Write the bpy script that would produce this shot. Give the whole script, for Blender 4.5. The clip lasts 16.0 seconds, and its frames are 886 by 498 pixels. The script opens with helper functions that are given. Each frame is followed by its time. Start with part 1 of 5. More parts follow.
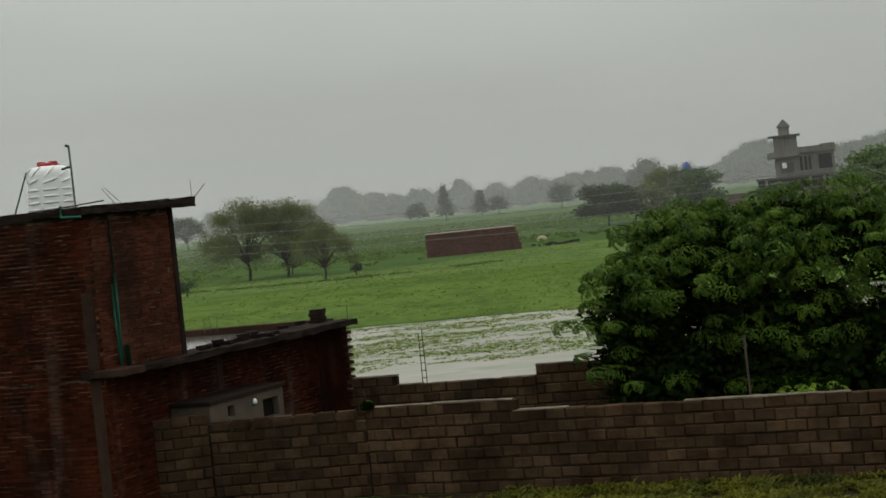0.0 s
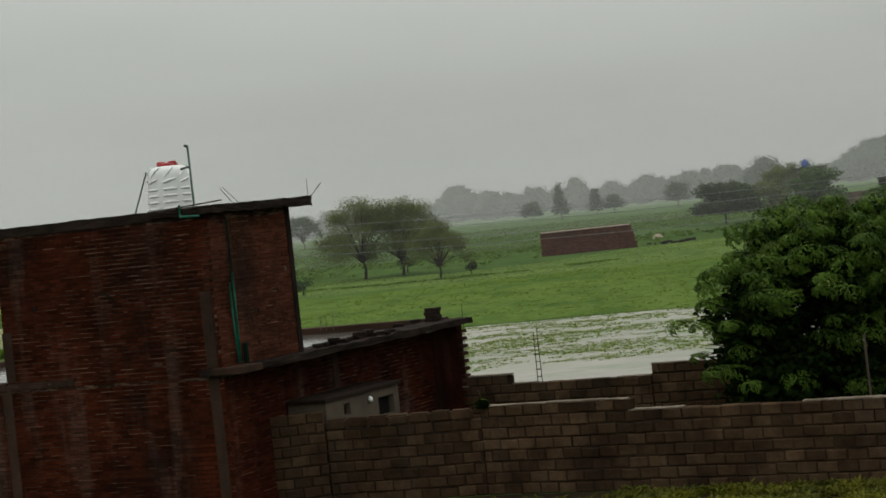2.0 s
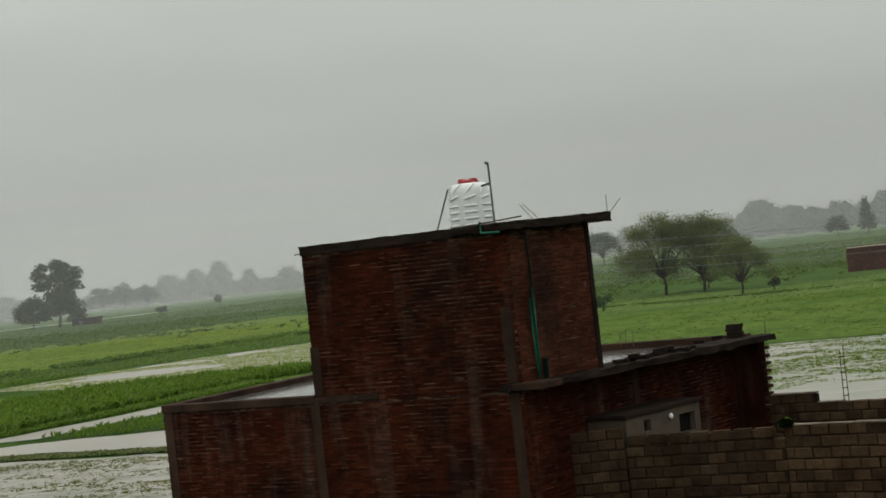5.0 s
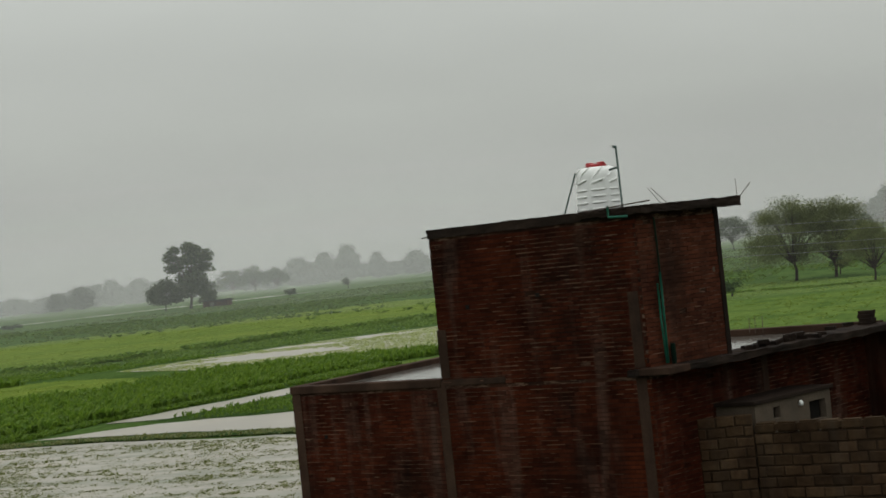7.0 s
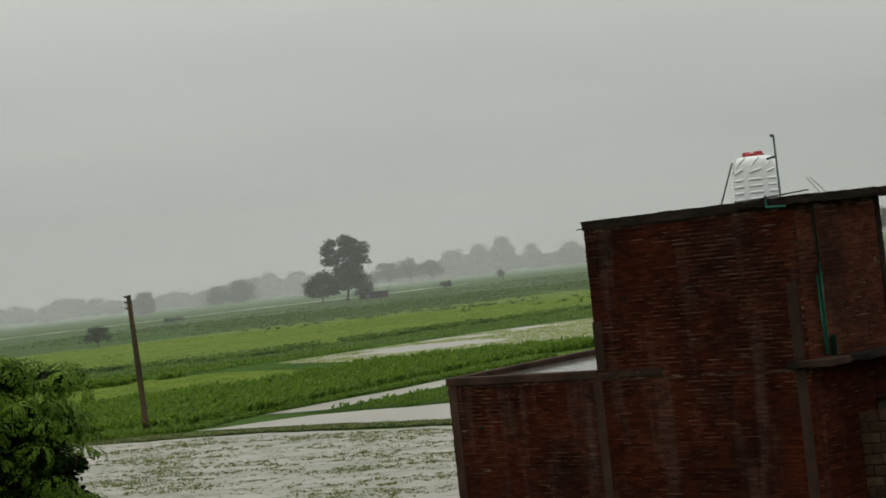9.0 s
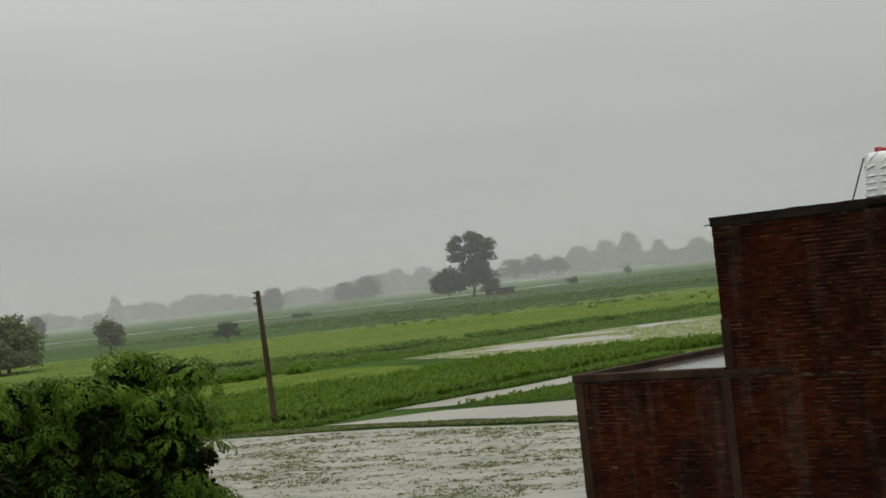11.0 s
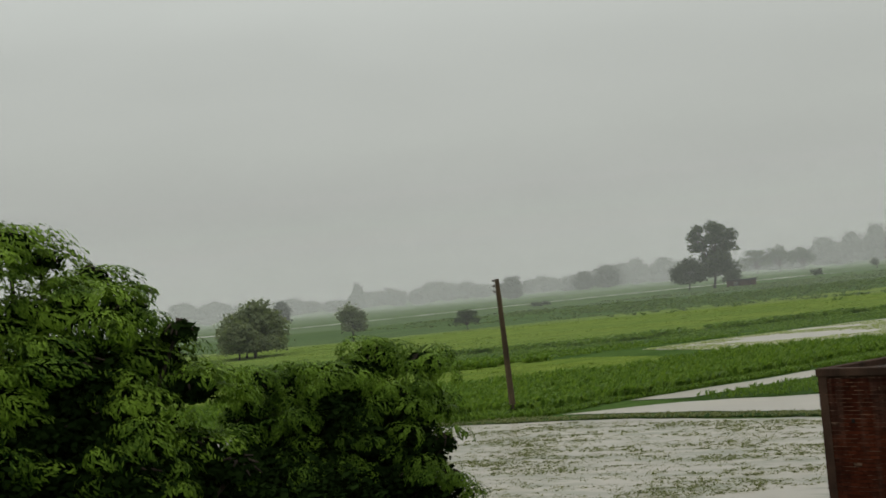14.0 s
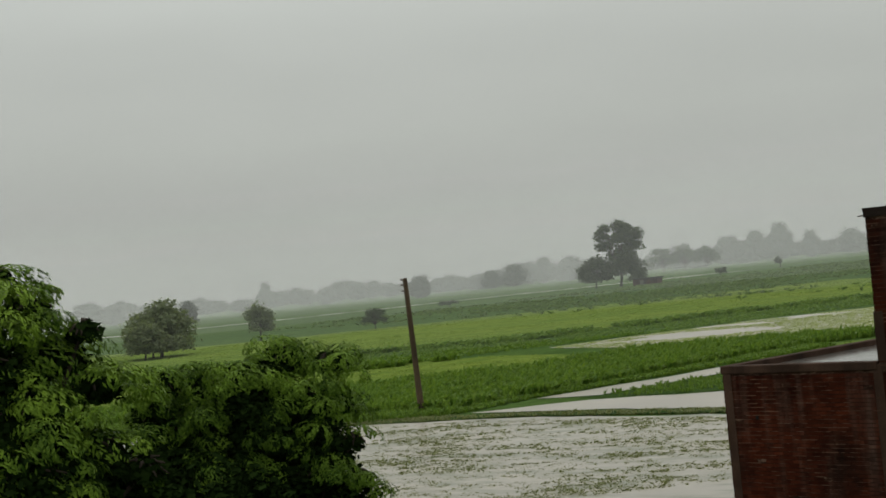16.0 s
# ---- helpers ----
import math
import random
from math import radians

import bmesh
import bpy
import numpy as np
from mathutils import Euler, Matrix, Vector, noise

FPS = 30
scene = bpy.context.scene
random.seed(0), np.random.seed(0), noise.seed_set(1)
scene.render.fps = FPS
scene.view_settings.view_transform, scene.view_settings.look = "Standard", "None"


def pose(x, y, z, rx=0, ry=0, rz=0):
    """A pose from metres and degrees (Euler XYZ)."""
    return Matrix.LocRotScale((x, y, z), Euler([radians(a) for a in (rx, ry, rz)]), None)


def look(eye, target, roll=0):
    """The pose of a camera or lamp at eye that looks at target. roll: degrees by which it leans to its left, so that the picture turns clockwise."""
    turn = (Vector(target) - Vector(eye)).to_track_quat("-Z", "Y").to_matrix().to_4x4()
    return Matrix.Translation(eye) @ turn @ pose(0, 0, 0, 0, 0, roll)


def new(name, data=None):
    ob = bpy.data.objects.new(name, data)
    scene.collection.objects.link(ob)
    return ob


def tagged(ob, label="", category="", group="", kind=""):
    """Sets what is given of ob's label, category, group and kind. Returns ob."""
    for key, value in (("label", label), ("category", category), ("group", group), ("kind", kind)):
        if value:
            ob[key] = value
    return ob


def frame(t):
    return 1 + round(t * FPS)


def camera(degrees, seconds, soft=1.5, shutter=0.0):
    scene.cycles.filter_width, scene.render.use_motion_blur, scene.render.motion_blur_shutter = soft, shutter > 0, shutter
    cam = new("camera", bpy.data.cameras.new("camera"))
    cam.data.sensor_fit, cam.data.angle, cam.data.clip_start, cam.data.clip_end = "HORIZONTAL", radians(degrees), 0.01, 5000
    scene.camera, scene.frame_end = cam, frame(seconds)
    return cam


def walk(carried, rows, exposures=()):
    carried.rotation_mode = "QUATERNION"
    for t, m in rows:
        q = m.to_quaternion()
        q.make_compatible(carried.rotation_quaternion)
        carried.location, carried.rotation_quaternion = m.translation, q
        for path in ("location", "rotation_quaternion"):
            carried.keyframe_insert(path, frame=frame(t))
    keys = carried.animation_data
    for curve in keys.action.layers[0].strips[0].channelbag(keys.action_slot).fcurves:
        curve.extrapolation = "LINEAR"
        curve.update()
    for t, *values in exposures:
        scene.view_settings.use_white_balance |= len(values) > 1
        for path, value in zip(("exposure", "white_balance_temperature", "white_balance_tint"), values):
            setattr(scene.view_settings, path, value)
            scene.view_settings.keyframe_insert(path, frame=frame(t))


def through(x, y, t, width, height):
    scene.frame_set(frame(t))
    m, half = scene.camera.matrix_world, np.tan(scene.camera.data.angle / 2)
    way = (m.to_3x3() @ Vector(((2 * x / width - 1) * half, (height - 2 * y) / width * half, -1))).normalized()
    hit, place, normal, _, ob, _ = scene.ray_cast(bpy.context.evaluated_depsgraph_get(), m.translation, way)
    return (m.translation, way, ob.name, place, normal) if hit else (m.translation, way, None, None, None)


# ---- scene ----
cam = camera(29.28, 16.0, soft=1.65)
EYE = (0.0, 0.0, 5.4)
PATH = [  # seconds, tilt, lean, heading
    (0.0, 88.473, 5.893, 0.019),
    (0.5, 88.552, 5.910, 0.784),
    (1.0, 88.633, 5.937, 1.767),
    (1.5, 88.705, 5.981, 2.510),
    (2.0, 88.832, 6.020, 3.919),
    (2.5, 89.748, 6.135, 8.155),
    (3.0, 89.985, 6.110, 9.266),
    (3.5, 90.057, 6.108, 10.030),
    (4.0, 90.154, 6.137, 11.027),
    (4.5, 90.286, 6.247, 12.482),
    (5.0, 90.447, 6.231, 14.068),
    (7.5, 90.352, 6.068, 19.259),
    (8.0, 90.440, 6.236, 20.291),
    (8.5, 90.571, 6.214, 21.815),
    (9.0, 90.639, 6.236, 23.637),
    (11.5, 91.091, 6.070, 28.884),
    (12.0, 91.177, 5.933, 30.016),
    (12.5, 91.162, 5.870, 31.345),
    (13.0, 91.314, 5.650, 33.711),
    (13.5, 91.447, 5.590, 35.454),
    (14.0, 91.427, 5.512, 36.024),
    (14.5, 91.446, 5.553, 36.162),
    (15.0, 91.335, 5.585, 35.223),
    (15.5, 91.149, 5.641, 33.492),
    (16.0, 91.091, 5.629, 32.905),
]
walk(cam, [(t, pose(*EYE, a, b, c)) for t, a, b, c in PATH])


# ---- sky and light ----
world = bpy.data.worlds.new("world")
scene.world = world
world.use_nodes = True
wn, wl = world.node_tree.nodes, world.node_tree.links
wn.clear()
sky = wn.new("ShaderNodeTexSky")
sky.sky_type, sky.sun_disc = "NISHITA", False
sky.sun_elevation, sky.sun_rotation = radians(58), radians(-25)
sky.air_density, sky.dust_density = 2.0, 6.0
skydim = wn.new("ShaderNodeMix")
skydim.data_type, skydim.blend_type = "RGBA", "MULTIPLY"
skydim.inputs["Factor"].default_value = 1.0
skydim.inputs["B"].default_value = (0.02, 0.02, 0.02, 1)
wl.new(sky.outputs[0], skydim.inputs["A"])
wtc = wn.new("ShaderNodeTexCoord")
wsep = wn.new("ShaderNodeSeparateXYZ")
wl.new(wtc.outputs["Generated"], wsep.inputs[0])
wramp = wn.new("ShaderNodeValToRGB")      # grey cloud deck, a little dimmer towards the rain on the horizon
wramp.color_ramp.elements[0].position, wramp.color_ramp.elements[0].color = 0.0, (0.335, 0.342, 0.328, 1)
wramp.color_ramp.elements[1].position, wramp.color_ramp.elements[1].color = 0.22, (0.60, 0.632, 0.60, 1)
for height, grey in ((0.5, (0.82, 0.85, 0.81, 1)), (1.0, (1.15, 1.18, 1.13, 1))):     # an overcast sky is brightest overhead
    wramp.color_ramp.elements.new(height).color = grey
far = wramp.color_ramp.elements.new(0.09)
far.color = (0.462, 0.482, 0.454, 1)
wl.new(wsep.outputs["Z"], wramp.inputs[0])
wmap = wn.new("ShaderNodeMapping")
wmap.inputs["Scale"].default_value = (1.0, 1.0, 4.0)
wl.new(wtc.outputs["Generated"], wmap.inputs[0])
wnoise = wn.new("ShaderNodeTexNoise")
wnoise.inputs["Scale"].default_value, wnoise.inputs["Detail"].default_value = 3.0, 5.0
wl.new(wmap.outputs[0], wnoise.inputs["Vector"])
wmr = wn.new("ShaderNodeMapRange")
wmr.inputs["From Min"].default_value, wmr.inputs["From Max"].default_value = 0.3, 0.7
wmr.inputs["To Min"].default_value, wmr.inputs["To Max"].default_value = 0.93, 1.05
wl.new(wnoise.outputs[0], wmr.inputs["Value"])
wmul = wn.new("ShaderNodeMix")
wmul.data_type, wmul.blend_type = "RGBA", "MULTIPLY"
wmul.inputs["Factor"].default_value = 1.0
wl.new(wramp.outputs[0], wmul.inputs["A"])
wl.new(wmr.outputs[0], wmul.inputs["B"])
wmix = wn.new("ShaderNodeMix")
wmix.data_type = "RGBA"
wmix.inputs["Factor"].default_value = 0.94
wl.new(skydim.outputs["Result"], wmix.inputs["A"])
wl.new(wmul.outputs["Result"], wmix.inputs["B"])
wbg = wn.new("ShaderNodeBackground")
wbg.inputs["Strength"].default_value = 1.0
wl.new(wmix.outputs["Result"], wbg.inputs["Color"])
wout = wn.new("ShaderNodeOutputWorld")
wl.new(wbg.outputs[0], wout.inputs[0])

sun = new("sun", bpy.data.lights.new("sun", "SUN"))
sun.data.energy, sun.data.angle, sun.data.color = 0.5, radians(40), (1.0, 0.97, 0.92)
sun.matrix_world = look((-20, 60, 70), (0, 20, 0))


# ---- materials ----
class Nodes:
    """A node material under construction."""

    def __init__(self, name):
        self.mat = bpy.data.materials.new(name)
        self.mat.use_nodes = True
        self.n, self.l = self.mat.node_tree.nodes, self.mat.node_tree.links
        self.n.clear()
        self.out = self.n.new("ShaderNodeOutputMaterial")
        self.geo = self.n.new("ShaderNodeNewGeometry")

    def noise(self, scale, detail=4.0, stretch=(1, 1, 1), rough=0.55):
        m = self.n.new("ShaderNodeMapping")
        m.inputs["Scale"].default_value = stretch
        self.l.new(self.geo.outputs["Position"], m.inputs[0])
        t = self.n.new("ShaderNodeTexNoise")
        t.inputs["Scale"].default_value, t.inputs["Detail"].default_value = scale, detail
        t.inputs["Roughness"].default_value = rough
        self.l.new(m.outputs[0], t.inputs["Vector"])
        return t.outputs[0]

    def range(self, v, a, b, lo=0.0, hi=1.0):
        m = self.n.new("ShaderNodeMapRange")
        for key, x in (("From Min", a), ("From Max", b), ("To Min", lo), ("To Max", hi)):
            m.inputs[key].default_value = x
        self.l.new(v, m.inputs["Value"])
        return m.outputs[0]

    def mix(self, fac, a, b, blend="MIX"):
        m = self.n.new("ShaderNodeMix")
        m.data_type, m.blend_type = "RGBA", blend
        for key, x in (("Factor", fac), ("A", a), ("B", b)):
            if isinstance(x, (int, float)):
                m.inputs[key].default_value = x
            elif isinstance(x, tuple):
                m.inputs[key].default_value = (*x, 1)
            else:
                self.l.new(x, m.inputs[key])
        return m.outputs["Result"]

    def bump(self, h, strength, dist):
        b = self.n.new("ShaderNodeBump")
        b.inputs["Strength"].default_value, b.inputs["Distance"].default_value = strength, dist
        self.l.new(h, b.inputs["Height"])
        return b.outputs[0]

    def principled(self, color, rough, spec=0.4, metal=0.0, normal=None):
        p = self.n.new("ShaderNodeBsdfPrincipled")
        for key, x in (("Base Color", color), ("Roughness", rough), ("Specular IOR Level", spec), ("Metallic", metal)):
            if isinstance(x, (int, float)):
                p.inputs[key].default_value = x
            elif isinstance(x, tuple):
                p.inputs[key].default_value = (*x, 1)
            else:
                self.l.new(x, p.inputs[key])
        if normal is not None:
            self.l.new(normal, p.inputs["Normal"])
        self.l.new(p.outputs[0], self.out.inputs[0])
        return p


def surface(name, c1, c2, scale=3.0, rough=0.8, bump=0.3, dist=0.01, fine=40.0, vary=None, amount=0.3, spec=0.05, metal=0.0,
            streak=None, streak_amount=0.0, grime=None, grime_amount=0.0, lo=0.35, hi=0.65):
    """Two colours mixed by large noise, fine grain, relief, optional vertical streaks and per-piece variation."""
    k = Nodes(name)
    big = k.range(k.noise(scale), lo, hi)
    grain = k.noise(fine, 3.0)
    col = k.mix(big, c1, c2)
    col = k.mix(0.5, col, k.mix(k.range(grain, 0.3, 0.7), (0.35, 0.35, 0.35), (0.65, 0.65, 0.65)), "OVERLAY")
    if streak:
        s = k.range(k.noise(1.0, 5.0, (2.2, 2.2, 0.28)), 0.52, 0.72, 0.0, streak_amount)
        col = k.mix(s, col, streak)
    if grime:
        g = k.range(k.noise(0.55, 6.0, (1.0, 1.0, 0.45), 0.65), 0.5, 0.66, 0.0, grime_amount)
        col = k.mix(g, col, grime)
    if vary:
        if vary == "island":
            r = k.geo.outputs["Random Per Island"]
        else:
            r = k.n.new("ShaderNodeObjectInfo").outputs["Random"]
        v = k.n.new("ShaderNodeCombineColor")
        m = k.range(r, 0, 1, 1 - amount, 1 + amount)
        for i in range(3):
            k.l.new(m, v.inputs[i])
        col = k.mix(1.0, col, v.outputs[0], "MULTIPLY")
    k.principled(col, rough, spec, metal, k.bump(grain, bump, dist))
    return k.mat


def foliage(name, dark, light, through=0.35, amount=0.45, rough=0.55, patch=None, patch_scale=0.1, spray_scale=0.0, spec=0.06):
    """Leaves: per-leaf variation, some light through the blade, a soft wet gloss."""
    k = Nodes(name)
    r = k.geo.outputs["Random Per Island"]
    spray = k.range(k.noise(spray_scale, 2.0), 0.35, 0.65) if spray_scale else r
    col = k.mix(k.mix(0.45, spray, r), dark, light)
    if patch:
        col = k.mix(k.range(k.noise(patch_scale, 3.0), 0.4, 0.65), col, patch)
    p = k.principled(col, rough, spec)
    t = k.n.new("ShaderNodeBsdfTranslucent")
    k.l.new(k.mix(1.0, col, (1.15, 1.2, 0.6), "MULTIPLY"), t.inputs["Color"])
    m = k.n.new("ShaderNodeMixShader")
    m.inputs[0].default_value = through
    k.l.new(p.outputs[0], m.inputs[1])
    k.l.new(t.outputs[0], m.inputs[2])
    k.l.new(m.outputs[0], k.out.inputs[0])
    return k.mat


def water(name, mud, ripple=6.0, rough=0.06, bed=None):
    k = Nodes(name)
    col = k.mix(k.range(k.noise(0.15), 0.4, 0.6), mud, tuple(c * 0.85 for c in mud))
    if bed:                                  # drowned stubble showing through
        reach = k.range(k.noise(0.2, 4.0, (0.6, 1.3, 1)), 0.32, 0.52)
        clots = k.range(k.noise(0.75, 7.0, (0.5, 1.3, 1), 0.72), 0.45, 0.58)
        col = k.mix(k.mix(1.0, reach, clots, "MULTIPLY"), col, bed)
    k.principled(col, rough, 0.45, 0.0, k.bump(k.noise(ripple, 4.0, (1, 1.6, 1)), 0.25, 0.012))
    return k.mat


def field(name, c1, c2, c3, scale=0.05, rows_scale=0.0):
    """Grass or crop cover seen from afar: broad patches, clumps and tuft relief."""
    k = Nodes(name)
    col = k.mix(k.range(k.noise(scale, 5.0), 0.38, 0.62), c1, c2)
    col = k.mix(k.range(k.noise(scale * 9, 5.0, (1, 0.55, 1)), 0.45, 0.7), col, c3)
    clump = k.noise(1.6, 6.0, (1, 0.45, 1), 0.7)
    col = k.mix(0.7, col, k.mix(k.range(clump, 0.3, 0.7), (0.3, 0.3, 0.3), (0.68, 0.68, 0.68)), "OVERLAY")
    k.principled(col, 1.0, 0.0, 0.0, k.bump(clump, 0.8, 0.25))
    return k.mat


BRICK = dict(streak=(0.115, 0.082, 0.066), streak_amount=0.45, grime=(0.011, 0.0075, 0.0062), grime_amount=0.9)
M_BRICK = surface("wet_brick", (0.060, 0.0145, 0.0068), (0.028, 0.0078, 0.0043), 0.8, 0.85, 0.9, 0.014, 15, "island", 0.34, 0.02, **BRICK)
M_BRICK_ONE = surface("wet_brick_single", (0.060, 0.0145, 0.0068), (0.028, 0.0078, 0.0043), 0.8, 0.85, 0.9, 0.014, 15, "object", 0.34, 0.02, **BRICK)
# lighter, redder brick tone, used on the upper side face
M_BRICK_SIDE = surface("wet_brick_side", (0.100, 0.034, 0.019), (0.056, 0.019, 0.0115), 0.7, 0.85, 0.7, 0.012, 15, "island", 0.25, 0.02,
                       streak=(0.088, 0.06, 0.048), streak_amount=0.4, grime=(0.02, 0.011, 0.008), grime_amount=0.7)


def mortar(name):
    """Squeezed mortar: pale lime left in broken lines along the courses, the rest dark and washed out."""
    k = Nodes(name)
    col = k.mix(k.range(k.noise(1.4, 5.0), 0.4, 0.6), (0.040, 0.018, 0.0115), (0.020, 0.0105, 0.0075))
    lime = k.range(k.noise(3.2, 5.0, (1, 1, 5.0), 0.7), 0.50, 0.60)
    worn = k.range(k.noise(0.5, 4.0), 0.38, 0.56)
    col = k.mix(k.mix(1.0, lime, worn, "MULTIPLY"), col, (0.155, 0.098, 0.070))
    k.principled(col, 0.9, 0.03, 0.0, k.bump(k.noise(60.0, 3.0), 0.6, 0.006))
    return k.mat


M_MORTAR = mortar("brick_mortar")
M_LIP = surface("lime_smear", (0.125, 0.070, 0.047), (0.045, 0.021, 0.0135), 1.1, 0.9, 0.5, 0.006, 40, "island", 0.5)
M_CONC = surface("stained_concrete", (0.068, 0.040, 0.028), (0.034, 0.020, 0.0145), 1.3, 0.8, 0.5, 0.008, 30,
                 streak=(0.0176, 0.0136, 0.0112), streak_amount=0.8)
M_SLAB = surface("weathered_slab", (0.032, 0.0216, 0.0168), (0.0136, 0.01, 0.0084), 1.0, 0.8, 0.6, 0.012, 22)
M_BLOCK = surface("grey_block", (0.086, 0.054, 0.030), (0.041, 0.0235, 0.013), 1.6, 0.85, 1.0, 0.02, 11, "object", 0.36,
                  streak=(0.066, 0.051, 0.037), streak_amount=0.5, grime=(0.022, 0.013, 0.0085), grime_amount=0.7)
M_BLOCK_CORE = surface("block_mortar", (0.042, 0.028, 0.018), (0.018, 0.0115, 0.0078), 1.5, 0.9, 0.5, 0.006, 60)
# pale colour stands in for the sky's light on the wall tops
M_LIT_TOP = surface("lit_top_edge", (0.24, 0.20, 0.155), (0.12, 0.095, 0.07), 2.0, 0.8, 0.8, 0.01, 20)
M_PLASTER = surface("grey_plaster", (0.125, 0.098, 0.074), (0.08, 0.062, 0.048), 1.2, 0.85, 0.4, 0.006, 40,
                    streak=(0.08, 0.068, 0.056), streak_amount=0.5)
# near-black colour paints the unlit depth of openings and holes
M_DARK = surface("dark_opening", (0.012, 0.011, 0.010), (0.02, 0.018, 0.016), 3, 0.9, 0.1)
M_TANK = surface("white_plastic", (0.88, 0.89, 0.88), (0.82, 0.83, 0.82), 2.0, 0.38, 0.05, 0.002, 30, spec=0.5)
M_LID = surface("red_plastic", (0.42, 0.02, 0.025), (0.33, 0.018, 0.02), 4.0, 0.4, 0.05, 0.002, 30, spec=0.5)
M_BLUE = surface("blue_plastic", (0.03, 0.08, 0.32), (0.025, 0.06, 0.25), 4.0, 0.4, 0.05, 0.002, 30, spec=0.5)
M_GREEN = surface("green_pipe", (0.012, 0.16, 0.105), (0.01, 0.11, 0.075), 5.0, 0.45, 0.1, 0.002, 30, spec=0.5)
M_DKPIPE = surface("dark_green_pipe", (0.012, 0.05, 0.036), (0.01, 0.035, 0.027), 5.0, 0.45, 0.1, 0.002, 30, spec=0.5)
M_STEEL = surface("rusty_steel", (0.075, 0.055, 0.045), (0.11, 0.085, 0.07), 8.0, 0.6, 0.3, 0.002, 60, metal=0.4)
M_WIRE = surface("aluminium_wire", (0.22, 0.225, 0.22), (0.16, 0.165, 0.16), 2.0, 0.5, 0.0, 0.001, 30, metal=0.5)
M_POLE = surface("wet_wood_pole", (0.068, 0.0496, 0.0288), (0.04, 0.0304, 0.0208), 1.2, 0.8, 0.6, 0.01, 18, streak=(0.104, 0.08, 0.048), streak_amount=0.6)
M_BARK = surface("bark", (0.055, 0.042, 0.032), (0.03, 0.024, 0.02), 2.0, 0.9, 0.8, 0.02, 14)
M_WETROOF = water("wet_roof_film", (0.13, 0.1202, 0.1073), 3.0, 0.1)
M_WATER = water("muddy_flood_water", (0.325, 0.288, 0.235), 4.0, 0.28)
M_DROWNED = water("flood_over_grass", (0.315, 0.283, 0.235), 4.0, 0.28, (0.120, 0.165, 0.060))
M_FLOOD = water("muddy_flood_over_stubble", (0.345, 0.308, 0.255), 4.0, 0.28, (0.125, 0.127, 0.070))
M_GROUND = field("green_plain", (0.058, 0.102, 0.029), (0.076, 0.126, 0.034), (0.044, 0.081, 0.024), 0.02)
M_BRIGHT = field("wet_meadow", (0.098, 0.154, 0.040), (0.125, 0.182, 0.046), (0.066, 0.115, 0.031), 0.035)
M_YELLOW = field("young_rice", (0.155, 0.207, 0.042), (0.126, 0.182, 0.037), (0.094, 0.150, 0.030), 0.05)
M_CROPSOIL = field("crop_floor", (0.058, 0.112, 0.025), (0.074, 0.136, 0.030), (0.042, 0.085, 0.022), 0.06)
M_SOIL = surface("wet_earth", (0.040, 0.026, 0.015), (0.022, 0.015, 0.009), 1.0, 0.9, 0.8, 0.03, 8)
M_BUND = field("grassy_bund", (0.0465, 0.0837, 0.0217), (0.031, 0.0651, 0.0186), (0.0527, 0.0682, 0.031), 0.15)
L_CROP = foliage("crop_leaf", (0.092, 0.165, 0.033), (0.175, 0.262, 0.053), 0.4)
L_FARCROP = foliage("far_crop_leaf", (0.072, 0.120, 0.036), (0.122, 0.178, 0.054), 0.45)
L_GREYTREE = foliage("grey_green_leaf", (0.11, 0.14, 0.075), (0.18, 0.21, 0.11), 0.4)
L_GRASS = foliage("meadow_grass", (0.150, 0.215, 0.050), (0.215, 0.280, 0.072))
L_WEED = foliage("verge_weeds", (0.0868, 0.0961, 0.0124), (0.1984, 0.1922, 0.02604), patch=(0.0558, 0.062, 0.0186), patch_scale=0.6)
L_PALE = foliage("pale_wet_grass", (0.27, 0.32, 0.15), (0.40, 0.45, 0.24), 0.45)
L_SEDGE = foliage("drowned_sedge", (0.150, 0.170, 0.078), (0.24, 0.255, 0.135), 0.4)
L_REED = foliage("drowned_grass", (0.185, 0.20, 0.115), (0.29, 0.30, 0.185), 0.45)
L_HEDGE = foliage("hedge_leaf", (0.042, 0.080, 0.024), (0.075, 0.125, 0.036))
# near-black colour stands in for the shade inside crowns and thickets
L_SHADE = foliage("shaded_tree_leaf", (0.006, 0.013, 0.003), (0.016, 0.030, 0.007), 0.05, rough=0.8, spec=0.0)
# near-tree leaves: colour ends spread wide to paint lit and shaded sprays
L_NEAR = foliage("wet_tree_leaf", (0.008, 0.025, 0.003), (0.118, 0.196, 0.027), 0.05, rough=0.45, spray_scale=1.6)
L_VILLAGE = foliage("village_tree_leaf", (0.070, 0.115, 0.036), (0.125, 0.185, 0.056), 0.35)
L_NEAR2 = foliage("wet_lime_leaf", (0.014, 0.042, 0.004), (0.210, 0.325, 0.036), 0.07, rough=0.45, spray_scale=2.5)
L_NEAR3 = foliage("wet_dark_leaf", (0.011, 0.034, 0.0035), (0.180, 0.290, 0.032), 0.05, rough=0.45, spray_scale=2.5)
L_ACACIA = foliage("acacia_leaf", (0.085, 0.10, 0.044), (0.15, 0.165, 0.072), 0.4)
L_TREE = foliage("tree_leaf", (0.02976, 0.04588, 0.02108), (0.0589, 0.07936, 0.03472), 0.25)
L_FAR = foliage("far_wood_leaf", (0.01984, 0.02976, 0.01612), (0.031, 0.04464, 0.02232), 0.25)


